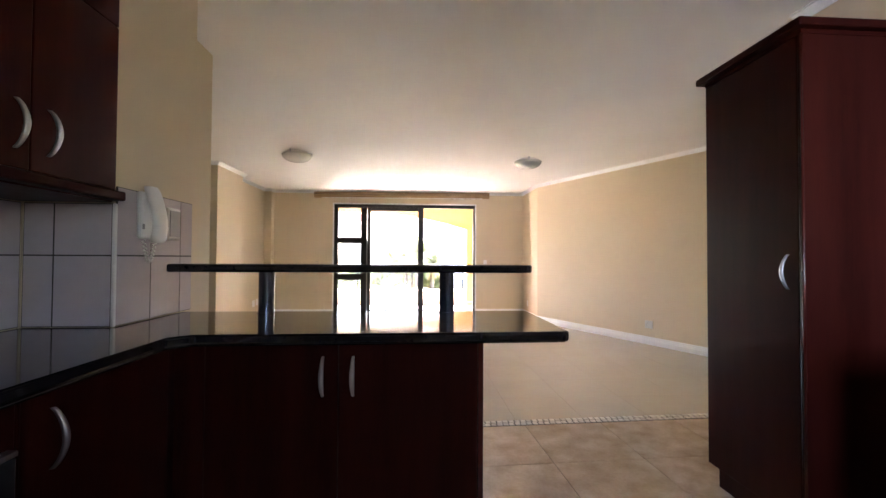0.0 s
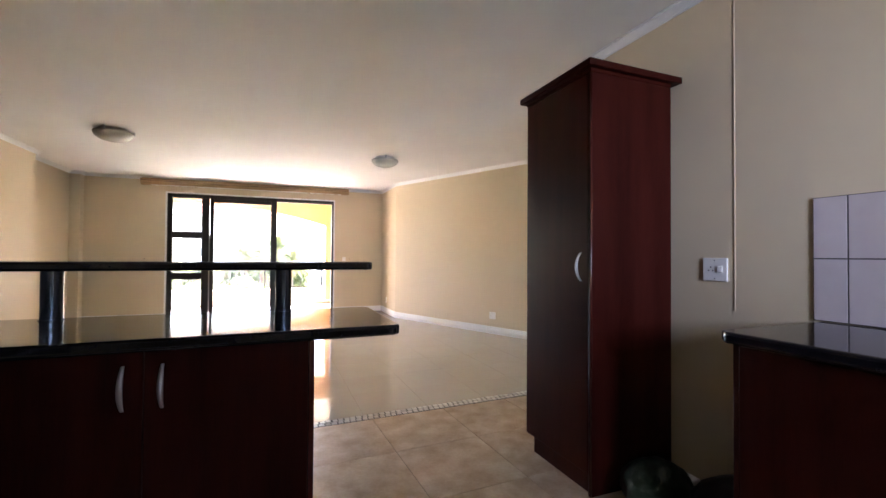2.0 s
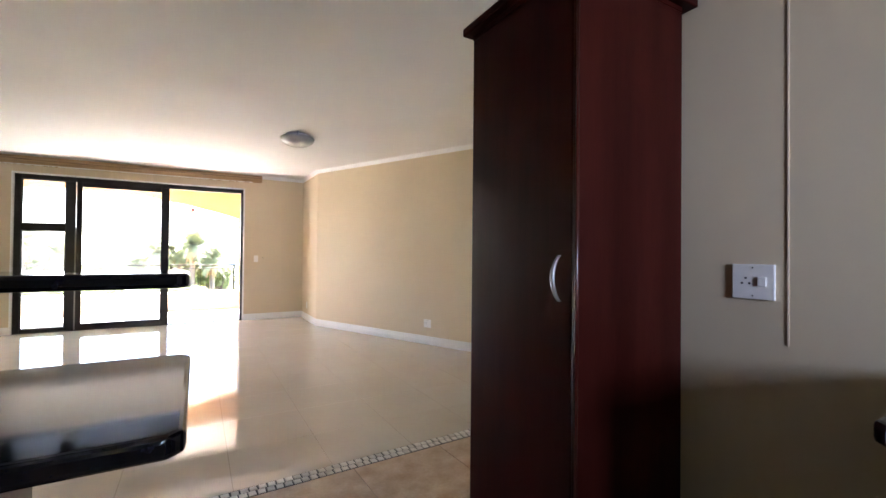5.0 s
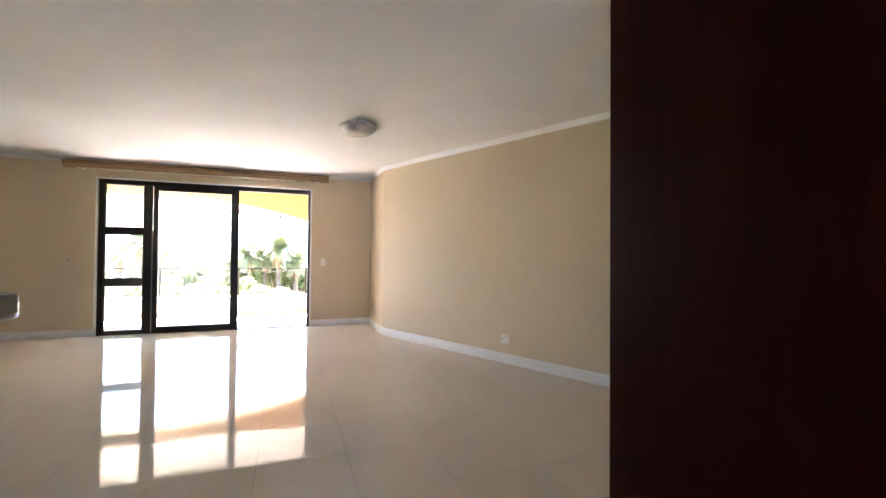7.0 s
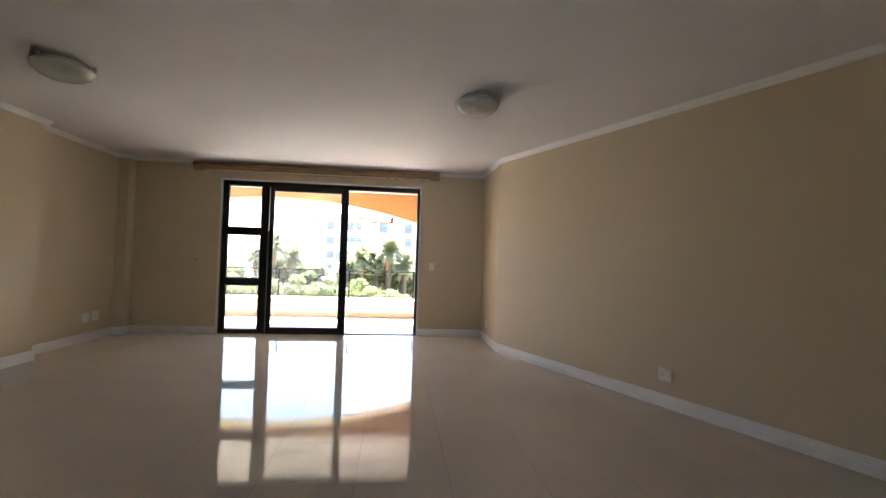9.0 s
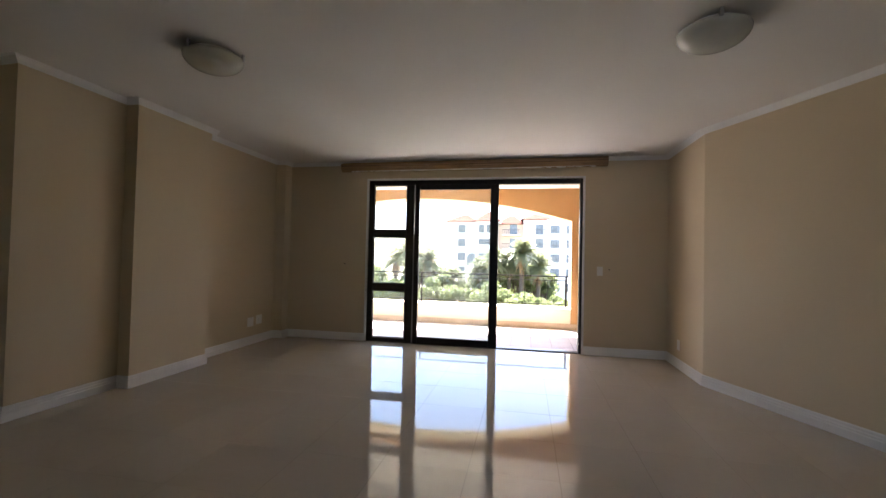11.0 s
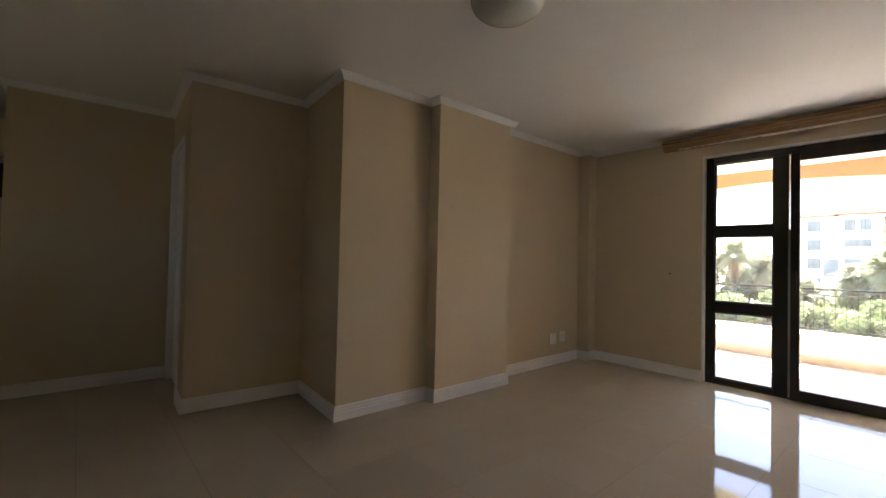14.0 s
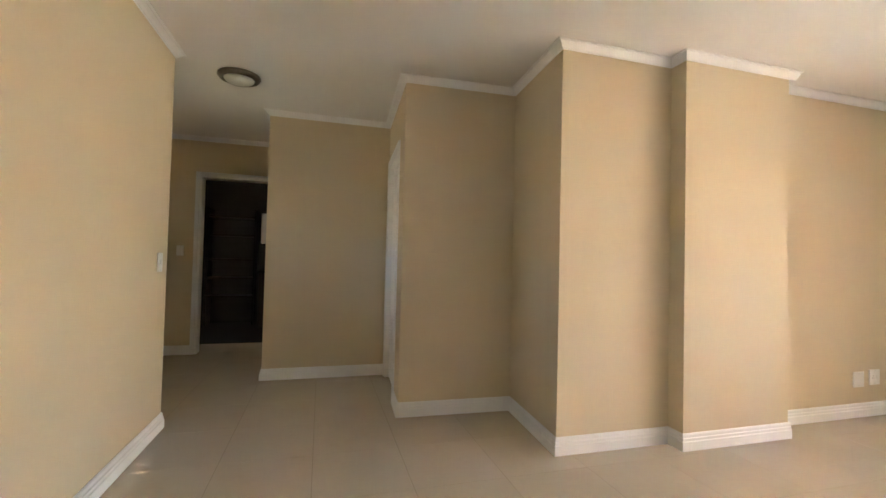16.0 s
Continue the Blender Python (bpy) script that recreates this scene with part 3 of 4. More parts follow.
part("door_glass", box(-0.648, -0.628, 0.395, 0.992, 0.14, 0.742, 0.004), DARKPLASTIC, oven, "black glass oven door")
part("trim_strip", box(-0.648, -0.625, 0.395, 0.992, 0.744, 0.756, 0.002), CHROME, oven, "steel trim strip")
hob = thing("hob", (-0.90, 0.65, 0.9005), "steel-edged cooking hob set on the granite worktop", "hob")
part("plate", box(-1.12, -0.665, 0.38, 0.90, 0.9005, 0.906, 0.002), DARKPLASTIC, hob)
part("edge_trim", box(-0.665, -0.658, 0.38, 0.90, 0.9005, 0.909, 0.001), CHROME, hob)
# wall unit over the corner run
cab = thing("wall_cabinet", (-1.04, 1.18, 1.345), "dark mahogany wall cabinet with bowed steel handles", "kitchen cabinet")
part("carcass", box(-1.19, -0.890, 0.75, 1.625, 1.378, 2.25, 0.002), WOOD, cab)
for a, b, hy in ((0.755, 1.288, 1.240), (1.288, 1.623, 1.343)):
    d = door_panel("y", -0.890, 1, a, b, 1.382, 1.955, cab)
    bow_handle(d, (-0.872, hy, 1.50), (1, 0, 0), 0.132)
d = door_panel("y", -0.890, 1, 0.755, 1.623, 1.958, 2.245, cab)
bow_handle(d, (-0.872, 1.165, 2.04), (1, 0, 0), 0.09)
part("light_pelmet", box(-1.19, -0.846, 0.75, 1.638, 1.345, 1.378, 0.007), WOOD, cab, "moulded lower edge")
part("top_cornice", box(-1.19, -0.835, 0.74, 1.638, 2.25, 2.285, 0.007), WOOD, cab)
part("underside_panel", box(-1.185, -0.88, 0.76, 1.615, 1.339, 1.345), WOOD, cab)
# unit along the other wall
cab = thing("base_cabinet", (2.0, 0.5, 0), "dark mahogany base cabinet with a plain end panel", "kitchen cabinet")
part("carcass", box(1.728, 2.268, 0.02, 0.95, 0.10, 0.865, 0.002), WOOD, cab)
part("plinth", box(1.77, 2.268, 0.02, 0.945, 0.0, 0.10, 0.002), WOOD, cab)
part("end_panel", box(1.710, 2.268, 0.95, 0.968, 0.0, 0.865, 0.002), WOOD, cab)
for a, b, hy in ((0.03, 0.50, 0.450), (0.50, 0.95, 0.549)):
    d = door_panel("y", 1.728, -1, a, b, 0.105, 0.858, cab)
    bow_handle(d, (1.709, hy, 0.752), (-1, 0, 0), 0.135)
# tall cupboard
cab = thing("tall_cupboard", (1.99, 1.91, 0), "tall dark mahogany larder cupboard with moulded top", "cupboard")
part("carcass", box(1.713, 2.222, 1.652, 2.190, 0.10, 2.05, 0.002), WOOD, cab)
part("plinth", box(1.717, 2.218, 1.662, 2.14, 0.0, 0.10, 0.002), WOOD, cab)
part("side_panel", box(1.692, 2.222, 1.632, 1.652, 0.0, 2.05, 0.006), WOOD, cab)
d = door_panel("y", 1.713, -1, 1.654, 2.190, 0.105, 2.046, cab)
bow_handle(d, (1.694, 1.700, 1.102), (-1, 0, 0), 0.142)
part("edge_lipping", tube((1.6972, 1.6372, 0.002), (1.6972, 1.6372, 2.049), 0.0065, 12), WOODGLOSS, cab, "rounded polished edge", smooth=True)
bm = box(1.662, 2.272, 1.604, 2.222, 2.068, 2.102, 0.006)
box(1.694, 2.222, 1.634, 2.192, 2.050, 2.068, 0.001, bm)
part("cornice_top", bm, WOOD, cab, "moulded overhanging top")

# ---------------------------------------------------------------- wall fittings
def plate(at, out, w, h, label, category="socket", rockers=1, holes=0, deep=0.009):
    """A white wall plate with its rockers and pin holes; `at` is its middle on the wall."""
    out = Vector(out).normalized()
    side = Vector((-out.y, out.x, 0))
    m = Matrix(((side.x, 0, out.x, at[0]), (side.y, 0, out.y, at[1]), (0, 1, 0, at[2]), (0, 0, 0, 1)))
    t = thing("wall_socket" if holes else "light_switch", at, label, category)

    def slab(name, x0, x1, y0, y1, z0, z1, material, bevel=0.002):
        bm = box(x0, x1, y0, y1, z0, z1, bevel)
        bmesh.ops.transform(bm, matrix=m, verts=bm.verts)
        return part(name, bm, material, t)

    slab("cover", -w / 2, w / 2, -h / 2, h / 2, 0.0005, deep, PLASTIC, 0.003)
    for k in range(rockers):
        x = (0.22 * w if holes else 0.0) + (k - (rockers - 1) / 2) * 0.3 * w
        slab("rocker", x - 0.1 * w, x + 0.1 * w, -0.12 * h, 0.14 * h, deep, deep + 0.005, PLASTIC)
    for k in range(holes):
        a = math.radians(90 + 120 * k)
        x, y = -0.16 * w + 0.1 * w * math.cos(a), 0.1 * h * math.sin(a)
        slab("pin_hole", x - 0.025 * w, x + 0.025 * w, y - 0.025 * w, y + 0.025 * w, deep, deep + 0.0008, DARKPLASTIC, 0.0)
    for y in (-0.4 * h, 0.4 * h):
        slab("screw", -0.018 * w, 0.018 * w, y - 0.018 * w, y + 0.018 * w, deep, deep + 0.001, DARKPLASTIC, 0.0)
    return t


plate((2.275, 1.429, 1.094), (-1, 0, 0), 0.122, 0.112, "square white wall socket with switch on the kitchen wall", rockers=1, holes=3)
sl = Vector((-5.40, -2.403, 0)).normalized()
py = 5.62
plate((2.40 + (7.70 - py) * 0.445, py, 0.268), sl, 0.115, 0.105, "white double wall socket low on the slanting wall", rockers=1, holes=3)
plate((-2.80, 8.12, 0.29), (1, 0, 0), 0.12, 0.12, "blank white wall plate above the skirting", "wall plate", rockers=0)
plate((-2.80, 8.30, 0.30), (1, 0, 0), 0.12, 0.12, "white wall socket above the skirting", rockers=1, holes=3)
plate((2.40, 8.36, 0.26), (-1, 0, 0), 0.075, 0.115, "small white wall plate low on the short wall", "wall plate", rockers=0)
plate((1.615, N, 1.055), (0, -1, 0), 0.07, 0.115, "narrow white light switch beside the patio door", "light switch", rockers=1)
plate((-3.53, 3.075, 1.088), (0, 1, 0), 0.075, 0.120, "white light switch at the passage corner", "light switch", rockers=1)
plate((-5.94, 2.51, 1.18), (1, 0, 0), 0.075, 0.115, "white light switch beside the dark doorway", "light switch", rockers=1)
for x, z in ((-1.80, 1.066), (1.725, 1.075)):
    n = solid("wall_hook", tube((x, N, z), (x, N - 0.022, z), 0.007, 8), BRONZE, "small dark hook in the wall", "hook")
for y, z0 in ((1.337, 0.905), (0.731, 1.392)):
    solid("conduit", box(2.2722, 2.2748, y - 0.0028, y + 0.0028, z0, H - 0.05, 0.001), PVC, "thin painted cable conduit running up the kitchen wall", "conduit")

# door phone on the pier
ph = thing("door_phone", (-0.89, 1.84, 1.21), "cream plastic wall intercom handset with a curly cord", "intercom")
part("base", box(-0.8795, -0.858, 1.742, 1.845, 1.218, 1.400, 0.010), PLASTIC, ph)
bm = bmesh.new()
rows = []
for i in range(19):
    u = i / 18
    off = 0.006 + 0.036 * math.sin(math.pi * (0.28 + 0.72 * u))
    w = 0.042 * (0.86 + 0.14 * abs(2 * u - 1) ** 1.5) * (1 - max(0.0, abs(2 * u - 1) - 0.86) * 3)
    c = Vector((-0.862 + off, 1.793, 1.204 + 0.218 * u))
    rows.append([bm.verts.new(c + Vector((0.017 * math.copysign(abs(math.sin(a)) ** 0.7, math.sin(a)), w * math.copysign(abs(math.cos(a)) ** 0.7, math.cos(a)), 0))) for a in [2 * math.pi * k / 14 for k in range(14)]])
for a, b in zip(rows, rows[1:]):
    for k in range(14):
        bm.faces.new((a[k], a[(k + 1) % 14], b[(k + 1) % 14], b[k]))
bm.faces.new(rows[0]), bm.faces.new(rows[-1])
part("handset", bm, PLASTIC, ph, "bulky curved cream handset", smooth=True)
part("button", box(-0.859, -0.855, 1.748, 1.760, 1.255, 1.275, 0.002), PLASTICGREY, ph)
bm = bmesh.new()
coil = [Vector((-0.871 + 0.006 * math.cos(k * 0.9), 1.775 + 0.075 * k / 110 + 0.006 * math.sin(k * 0.9), 1.215 - 0.085 * math.sin(math.pi * k / 110))) for k in range(111)]
for a, b in zip(coil, coil[1:]):
    tube(a, b, 0.003, 6, bm=bm)
part("cord", bm, PLASTIC, ph)
bx = thing("call_box", (-0.89, 1.974, 1.222), "small cream plastic box with grey face beside the intercom", "switch box")
part("body", box(-0.8795, -0.846, 1.895, 1.990, 1.222, 1.356, 0.008), PLASTIC, bx)
part("face", box(-0.8465, -0.843, 1.905, 1.980, 1.234, 1.344, 0.001), PLASTICGREY, bx)

# rubbish beside the tall cupboard
def lumpy(name, at, r, h, material, label):
    bm = bmesh.new()
    bmesh.ops.create_icosphere(bm, subdivisions=4, radius=1.0)
    for v in bm.verts:
        q = v.co.copy()
        k = 1 + 0.10 * noise.noise(q * 2.2 + Vector(at)) + 0.05 * noise.noise(q * 6)
        v.co = Vector((at[0] + q.x * r * k, at[1] + q.y * r * k, max(0.001, h * 0.48 + q.z * h * 0.52 * k)))
    return solid(name, bm, material, label, "bag", smooth=True)


lumpy("rubbish_bag", (1.90, 1.44, 0), 0.15, 0.235, BAG, "dark green plastic bag slumped beside the tall cupboard")
lumpy("rubbish_bag", (2.05, 1.16, 0), 0.18, 0.25, BLACKBAG, "black plastic bag slumped on the kitchen floor")
solid("paper_scrap", box(2.20, 2.27, 1.50, 1.58, 0.001, 0.05, 0.01), PLASTIC, "crumpled white scrap by the wall", "scrap")

# ---------------------------------------------------------------- ceiling lamps
def dome_lamp(at, r, deep, label, rim=None):
    t = thing("ceiling_lamp", (at[0], at[1], H), label, "ceiling lamp", "ceiling lamps")
    drop, g = (0.038, r) if rim is None else (0.030, r * 0.80)
    prof = [(g * 0.96, -drop + 0.006), (g, -drop)] + [(g * math.cos(a) ** 0.9, -drop - (deep - 0.016) * math.sin(a)) for a in [math.pi / 2 * k / 9 for k in range(1, 9)]] + [(0, -drop + 0.016 - deep)]
    part("glass_bowl", lathe(prof, (at[0], at[1], H), 48), OPAL, t, "white opal glass bowl", smooth=True)
    part("backplate", lathe([(0, 0), (r * 0.7, 0), (r * 0.7, -0.03), (0, -0.03)], (at[0], at[1], H - 0.0005), 40), PLASTIC if rim is None else rim, t)
    if rim:
        part("rim", lathe([(r * 0.97, -0.004), (r * 1.10, -0.006), (r * 1.12, -0.018), (r * 1.02, -0.036), (r * 0.90, -0.042), (r * 0.79, -0.036), (r * 0.78, -0.030), (r * 0.97, -0.004)], (at[0], at[1], H), 48), rim, t, "aged brass rim", smooth=True)
    else:
        for k in range(3):
            a = math.radians(20 + 120 * k)
            x, y = at[0] + r * math.cos(a), at[1] + r * math.sin(a)
            part("clip", box(x - 0.009, x + 0.009, y - 0.009, y + 0.009, H - 0.046, H - 0.0005, 0.003), CHROME, t)
    return t


dome_lamp((-1.345, 5.585), 0.182, 0.108, "round opal glass ceiling lamp, switched off")
dome_lamp((1.69, 5.715), 0.182, 0.108, "round opal glass ceiling lamp, switched off")
dome_lamp((-3.94, 3.42), 0.135, 0.060, "round passage ceiling lamp with an aged brass rim", LAMPRIM)

# ---------------------------------------------------------------- rolled bamboo blind over the patio door
bl = thing("rolled_blind", (-0.085, 8.70, 2.375), "rolled-up brown bamboo blind above the patio door", "blind")
part("headrail", box(-1.83, 1.69, 8.700, 8.779, 2.440, 2.482, 0.004), BAMBOO, bl)
for cyy, czz, rad, count in ((8.722, 2.436, 0.042, 14), (8.732, 2.396, 0.033, 12)):
    for k in range(count):
        a = 2 * math.pi * k / count
        bow = 0.004 * math.sin(k * 2.1)
        bm = bmesh.new()
        y, z = cyy + rad * math.cos(a), czz + rad * 0.8 * math.sin(a)
        for s in range(6):
            xa, xb = -1.855 + 3.54 * s / 6, -1.855 + 3.54 * (s + 1) / 6
            sag = lambda x: -0.012 * (1 - ((x + 0.085) / 1.78) ** 2) + bow * math.sin(x * 3 + k)
            tube((xa, y, z + sag(xa)), (xb, y, z + sag(xb)), 0.0085, 6, bm=bm)
        part("slat", bm, BAMBOO, bl)
core = tube((-1.85, 8.722, 2.432), (1.68, 8.722, 2.432), 0.030, 18)
tube((-1.85, 8.732, 2.390), (1.68, 8.732, 2.390), 0.022, 14, bm=core)
part("core", core, BAMBOO, bl)
rng = random.Random(4)
bm = bmesh.new()
x, low, top = -1.70, [], []
while x < 1.55:
    drop = rng.choice((0.002, 0.004, 0.009, 0.011)) if abs(x) > 0.9 else 0.010
    top.append(bm.verts.new((x, 8.690, 2.366)))
    low.append(bm.verts.new((x, 8.691, 2.364 - drop * 1.6)))
    x += rng.uniform(0.012, 0.05)
for k in range(len(low) - 1):
    bm.faces.new((low[k], low[k + 1], top[k + 1], top[k]))
part("edge_binding", bm, CORD, bl, "frayed white edge binding")
bl.rotation_euler.y = -0.0058

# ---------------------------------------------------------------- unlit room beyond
# shelves and counter body get their darkness from the wood colour
sh = thing("storage_shelf", (-8.2, 3.0, 0), "open storage shelves in an unlit room, shade put into the wood colour", "shelf")
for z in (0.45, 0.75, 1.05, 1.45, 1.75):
    part("board", box(-8.39, -8.05, 2.3, 2.98, z, z + 0.03, 0.003), SHADEDWOOD, sh)
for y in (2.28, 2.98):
    part("upright", box(-8.39, -8.05, y, y + 0.02, 0.0, 1.9, 0.002), SHADEDWOOD, sh)
ct = thing("shaded_counter", (-8.1, 3.75, 0), "counter along the wall of an unlit room, shade put into the wood colour", "counter")
part("body", box(-8.39, -7.85, 3.10, 4.39, 0.0, 0.86, 0.003), SHADEDWOOD, ct)
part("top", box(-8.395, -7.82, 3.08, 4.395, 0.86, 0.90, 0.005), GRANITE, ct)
wc = thing("white_wall_box", (-8.3, 3.17, 1.33), "pale wall box on the wall of the unlit room", "wall box")
part("body", box(-8.398, -8.25, 3.06, 3.22, 1.35, 1.86, 0.006), PLASTICGREY, wc)
part("door", box(-8.25, -8.238, 3.065, 3.215, 1.355, 1.855, 0.004), PLASTICGREY, wc)

# windows that the camera never faces
def casement(name, u0, u1, z0, z1, y, label):
    w = thing(name, ((u0 + u1) / 2, y, z0), label, "window", kind="structure")
    mid = (u0 + u1) / 2
    for b in ((u0, u0 + 0.05, z0, z1), (u1 - 0.05, u1, z0, z1), (mid - 0.025, mid + 0.025, z0 + 0.05, z1 - 0.05), (u0 + 0.05, u1 - 0.05, z0, z0 + 0.05), (u0 + 0.05, u1 - 0.05, z1 - 0.05, z1)):
        part("window_frame", box(b[0], b[1], y - 0.03, y + 0.03, b[2], b[3], 0.004), BRONZE, w)
    for a, b in ((u0 + 0.05, mid - 0.025), (mid + 0.025, u1 - 0.05)):
        part("pane", box(a, b, y - 0.003, y + 0.003, z0 + 0.05, z1 - 0.05), GLASS, w).visible_shadow = False


casement("window_1", 0.85, 1.65, 1.30, 2.15, -2.53, "kitchen window with a dark aluminium frame")
casement("window_2", -4.65, -4.20, 1.15, 1.75, 2.07, "narrow passage window with a dark aluminium frame")

# ---------------------------------------------------------------- outdoors
GZ = -9.0
bm = bmesh.new()
bmesh.ops.create_grid(bm, x_segments=2, y_segments=2, size=1.0)
for v in bm.verts:
    v.co = Vector((v.co.x * 1500, v.co.y * 1500, GZ))
solid("ground", bm, GRASS, "dry green lawn reaching to the horizon", "ground", kind="structure")
wall("wall_house_below", prism([(-5.3, 9.1), (3.4, 9.1), (3.4, 11.75), (-5.3, 11.75)], GZ, -0.4), "orange plastered house front below the balcony", ORANGE)

# unseen block under the house, added to keep sun off the ground beside it
wall("wall_house_base", prism([(-8.6, 1.6), (-1.4, 1.6), (-1.4, -2.6), (2.6, -2.6), (5.3, 2.1), (5.3, 9.09), (-8.6, 9.09)], GZ, -0.41), "orange plastered lower storeys, unseen, added to shade the ground", ORANGE)

apt = thing("apartment_building", (0, 88, GZ), "white five-storey apartment building with terracotta roofs", "apartment building")


def block(x0, x1, y0, y1, z1, material=FACADE):
    part("wall", box(x0, x1, y0, y1, GZ, z1), material, apt)


def hip(x0, x1, y0, y1, z0, z1):
    bm = bmesh.new()
    o, ins = 0.5, min(x1 - x0, y1 - y0) * 0.42
    base = [(x0 - o, y0 - o), (x1 + o, y0 - o), (x1 + o, y1 + o), (x0 - o, y1 + o)]
    top = [(x0 + ins, (y0 + y1) / 2), (x1 - ins, (y0 + y1) / 2)]
    v = [bm.verts.new((x, y, z0)) for x, y in base] + [bm.verts.new((x, y, z0 + 0.07)) for x, y in base] + [bm.verts.new((x, y, z1)) for x, y in top]
    bm.faces.new(v[0:4])
    for i in range(4):
        bm.faces.new((v[i], v[(i + 1) % 4], v[4 + (i + 1) % 4], v[4 + i]))
    for f in ((4, 5, 9, 8), (5, 6, 9), (6, 7, 8, 9), (7, 4, 8)):
        bm.faces.new([v[i] for i in f])
    part("roof", bm, ROOF, apt)


def far_window(x, y, z, w=1.5, h=1.5, n=2):
    t = part("window", box(x - w / 2, x + w / 2, y - 0.05, y + 0.10, z - h / 2, z + h / 2), DARKGLASS, apt)
    part("lintel", box(x - w / 2 - 0.08, x + w / 2 + 0.08, y - 0.10, y - 0.03, z + h / 2, z + h / 2 + 0.10), FACADE, t)
    part("sill", box(x - w / 2 - 0.08, x + w / 2 + 0.08, y - 0.14, y - 0.03, z - h / 2 - 0.12, z - h / 2), FACADE, t)
    f = box(x - w / 2, x + w / 2, y - 0.08, y - 0.052, z - h * 0.20, z - h * 0.20 + 0.07)
    for k in range(n + 1):
        u = x - w / 2 + (w - 0.07) * k / n
        box(u, u + 0.07, y - 0.09, y - 0.055, z - h / 2, z + h / 2, bm=f)
    part("window_frame", f, FARFRAME, t)


def far_balcony(x0, x1, y, z, deep=1.2):
    t = part("balcony", box(x0, x1, y - deep, y, z - 0.18, z), FACADE, apt)
    f = box(x0, x1, y - deep, y - deep + 0.05, z + 0.92, z + 1.0)
    k = x0
    while k <= x1:
        box(k, k + 0.04, y - deep, y - deep + 0.04, z, z + 0.95, bm=f)
        k += 0.40
    part("railing", f, FARFRAME, t)
    part("opening", box(x0 + 0.42 * (x1 - x0), x1 - 0.5, y - 0.04, y + 0.08, z + 0.05, z + 2.05), DARKGLASS, t)


block(-14.9, -9.1, 88, 99, 8.6)
block(-9.1, -4.7, 87.2, 99, 8.7)
block(-4.7, 0.2, 89.6, 99, 8.3, TANFACADE)
block(0.2, 4.8, 89.2, 99, 9.2)
block(4.8, 8.1, 88.3, 99, 9.2)
block(8.1, 15.2, 88, 99, 12.8)
hip(-14.9, -9.1, 88, 99, 8.6, 10.6)
hip(-9.1, -4.7, 87.2, 99, 8.7, 11.2)
hip(-4.7, 0.2, 89.6, 99, 8.3, 10.5)
hip(0.2, 7.5, 88.8, 99, 9.2, 11.2)
hip(8.1, 15.2, 88, 99, 12.8, 14.8)
part("parapet", box(-4.8, -4.1, 87.6, 89.6, 8.3, 9.3, 0.1), FACADE, apt)
part("string_course", box(8.0, 15.3, 87.85, 88, 8.45, 8.65), FACADE, apt)
for z in (7.2, 4.4, 1.6, -1.2, -4.0):
    far_window(-11.95, 88, z, 1.45, 1.6)
    if z > 5:
        far_window(-7.9, 87.2, z, 1.1, 1.6)
        far_window(-6.35, 87.2, z, 1.1, 1.6)
    else:
        far_window(-7.1, 87.2, z + 0.2, 2.7, 1.1, 4)
    far_window(6.3, 88.3, z, 1.7, 1.6, 3)
    far_window(9.3, 88, z, 1.65, 1.6)
    far_balcony(-3.9, -0.5, 89.6, z - 1.0)
    far_balcony(1.2, 4.6, 89.2, z - 1.0)
    far_balcony(11.0, 14.8, 88, z - 1.0)
    far_window(11.9, 88, z + 0.15, 0.9, 1.9, 1)
far_window(9.3, 88, 9.95, 1.65, 1.6)
far_balcony(11.0, 14.8, 88, 8.95)
# arched loggia on the middle storey of the left wing
for x in (-9.75, -7.3):
    bm = bmesh.new()
    pts = [(x - 1.05, -0.2), (x + 1.05, -0.2)] + [(x + 1.05 * math.cos(a), 1.25 + 1.05 * math.sin(a)) for a in [math.pi * k / 10 for k in range(11)]]
    yy = 86.7 if x > -9 else 87.6
    f0 = [bm.verts.new((px, yy, pz)) for px, pz in pts]
    f1 = [bm.verts.new((px, yy + 0.35, pz)) for px, pz in pts]
    bm.faces.new(f0), bm.faces.new(f1)
    for i in range(len(pts)):
        j = (i + 1) % len(pts)
        bm.faces.new((f0[i], f0[j], f1[j], f1[i]))
    part("arch_opening", bm, DARKGLASS, apt)


def leaves(name, centres, count, size, material, parent, seed, squash=0.8):
    """Many small bent leaves scattered through overlapping clumps."""
    r = np.random.RandomState(seed)
    c = np.array(centres)
    pick = r.randint(0, len(c), count)
    d = r.normal(size=(count, 3))
    d /= np.linalg.norm(d, axis=1)[:, None]
    rad = c[pick, 3] * r.uniform(0.55, 1.05, count) ** 0.6
    p = c[pick, :3] + d * rad[:, None] * np.array([1, 1, squash])
    a = r.normal(size=(count, 3)); a /= np.linalg.norm(a, axis=1)[:, None]
    b = np.cross(a, d + r.normal(size=(count, 3)) * 0.6); b /= np.linalg.norm(b, axis=1)[:, None] + 1e-6
    s = size * r.uniform(0.6, 1.4, count)[:, None]
    v = np.empty((count, 4, 3))
    v[:, 0], v[:, 1], v[:, 2], v[:, 3] = p - a * s, p + b * s * 0.45, p + a * s, p - b * s * 0.45
    f = np.arange(count * 4).reshape(-1, 4)
    me = bpy.data.meshes.new(name)
    me.from_pydata((v.reshape(-1, 3) - np.array(ORIGIN[parent.name])).tolist(), [], f.tolist())
    me.materials.append(material)
    ob = new(name, me)
    ob.parent = parent
    ORIGIN[ob.name] = ORIGIN[parent.name]
    return ob


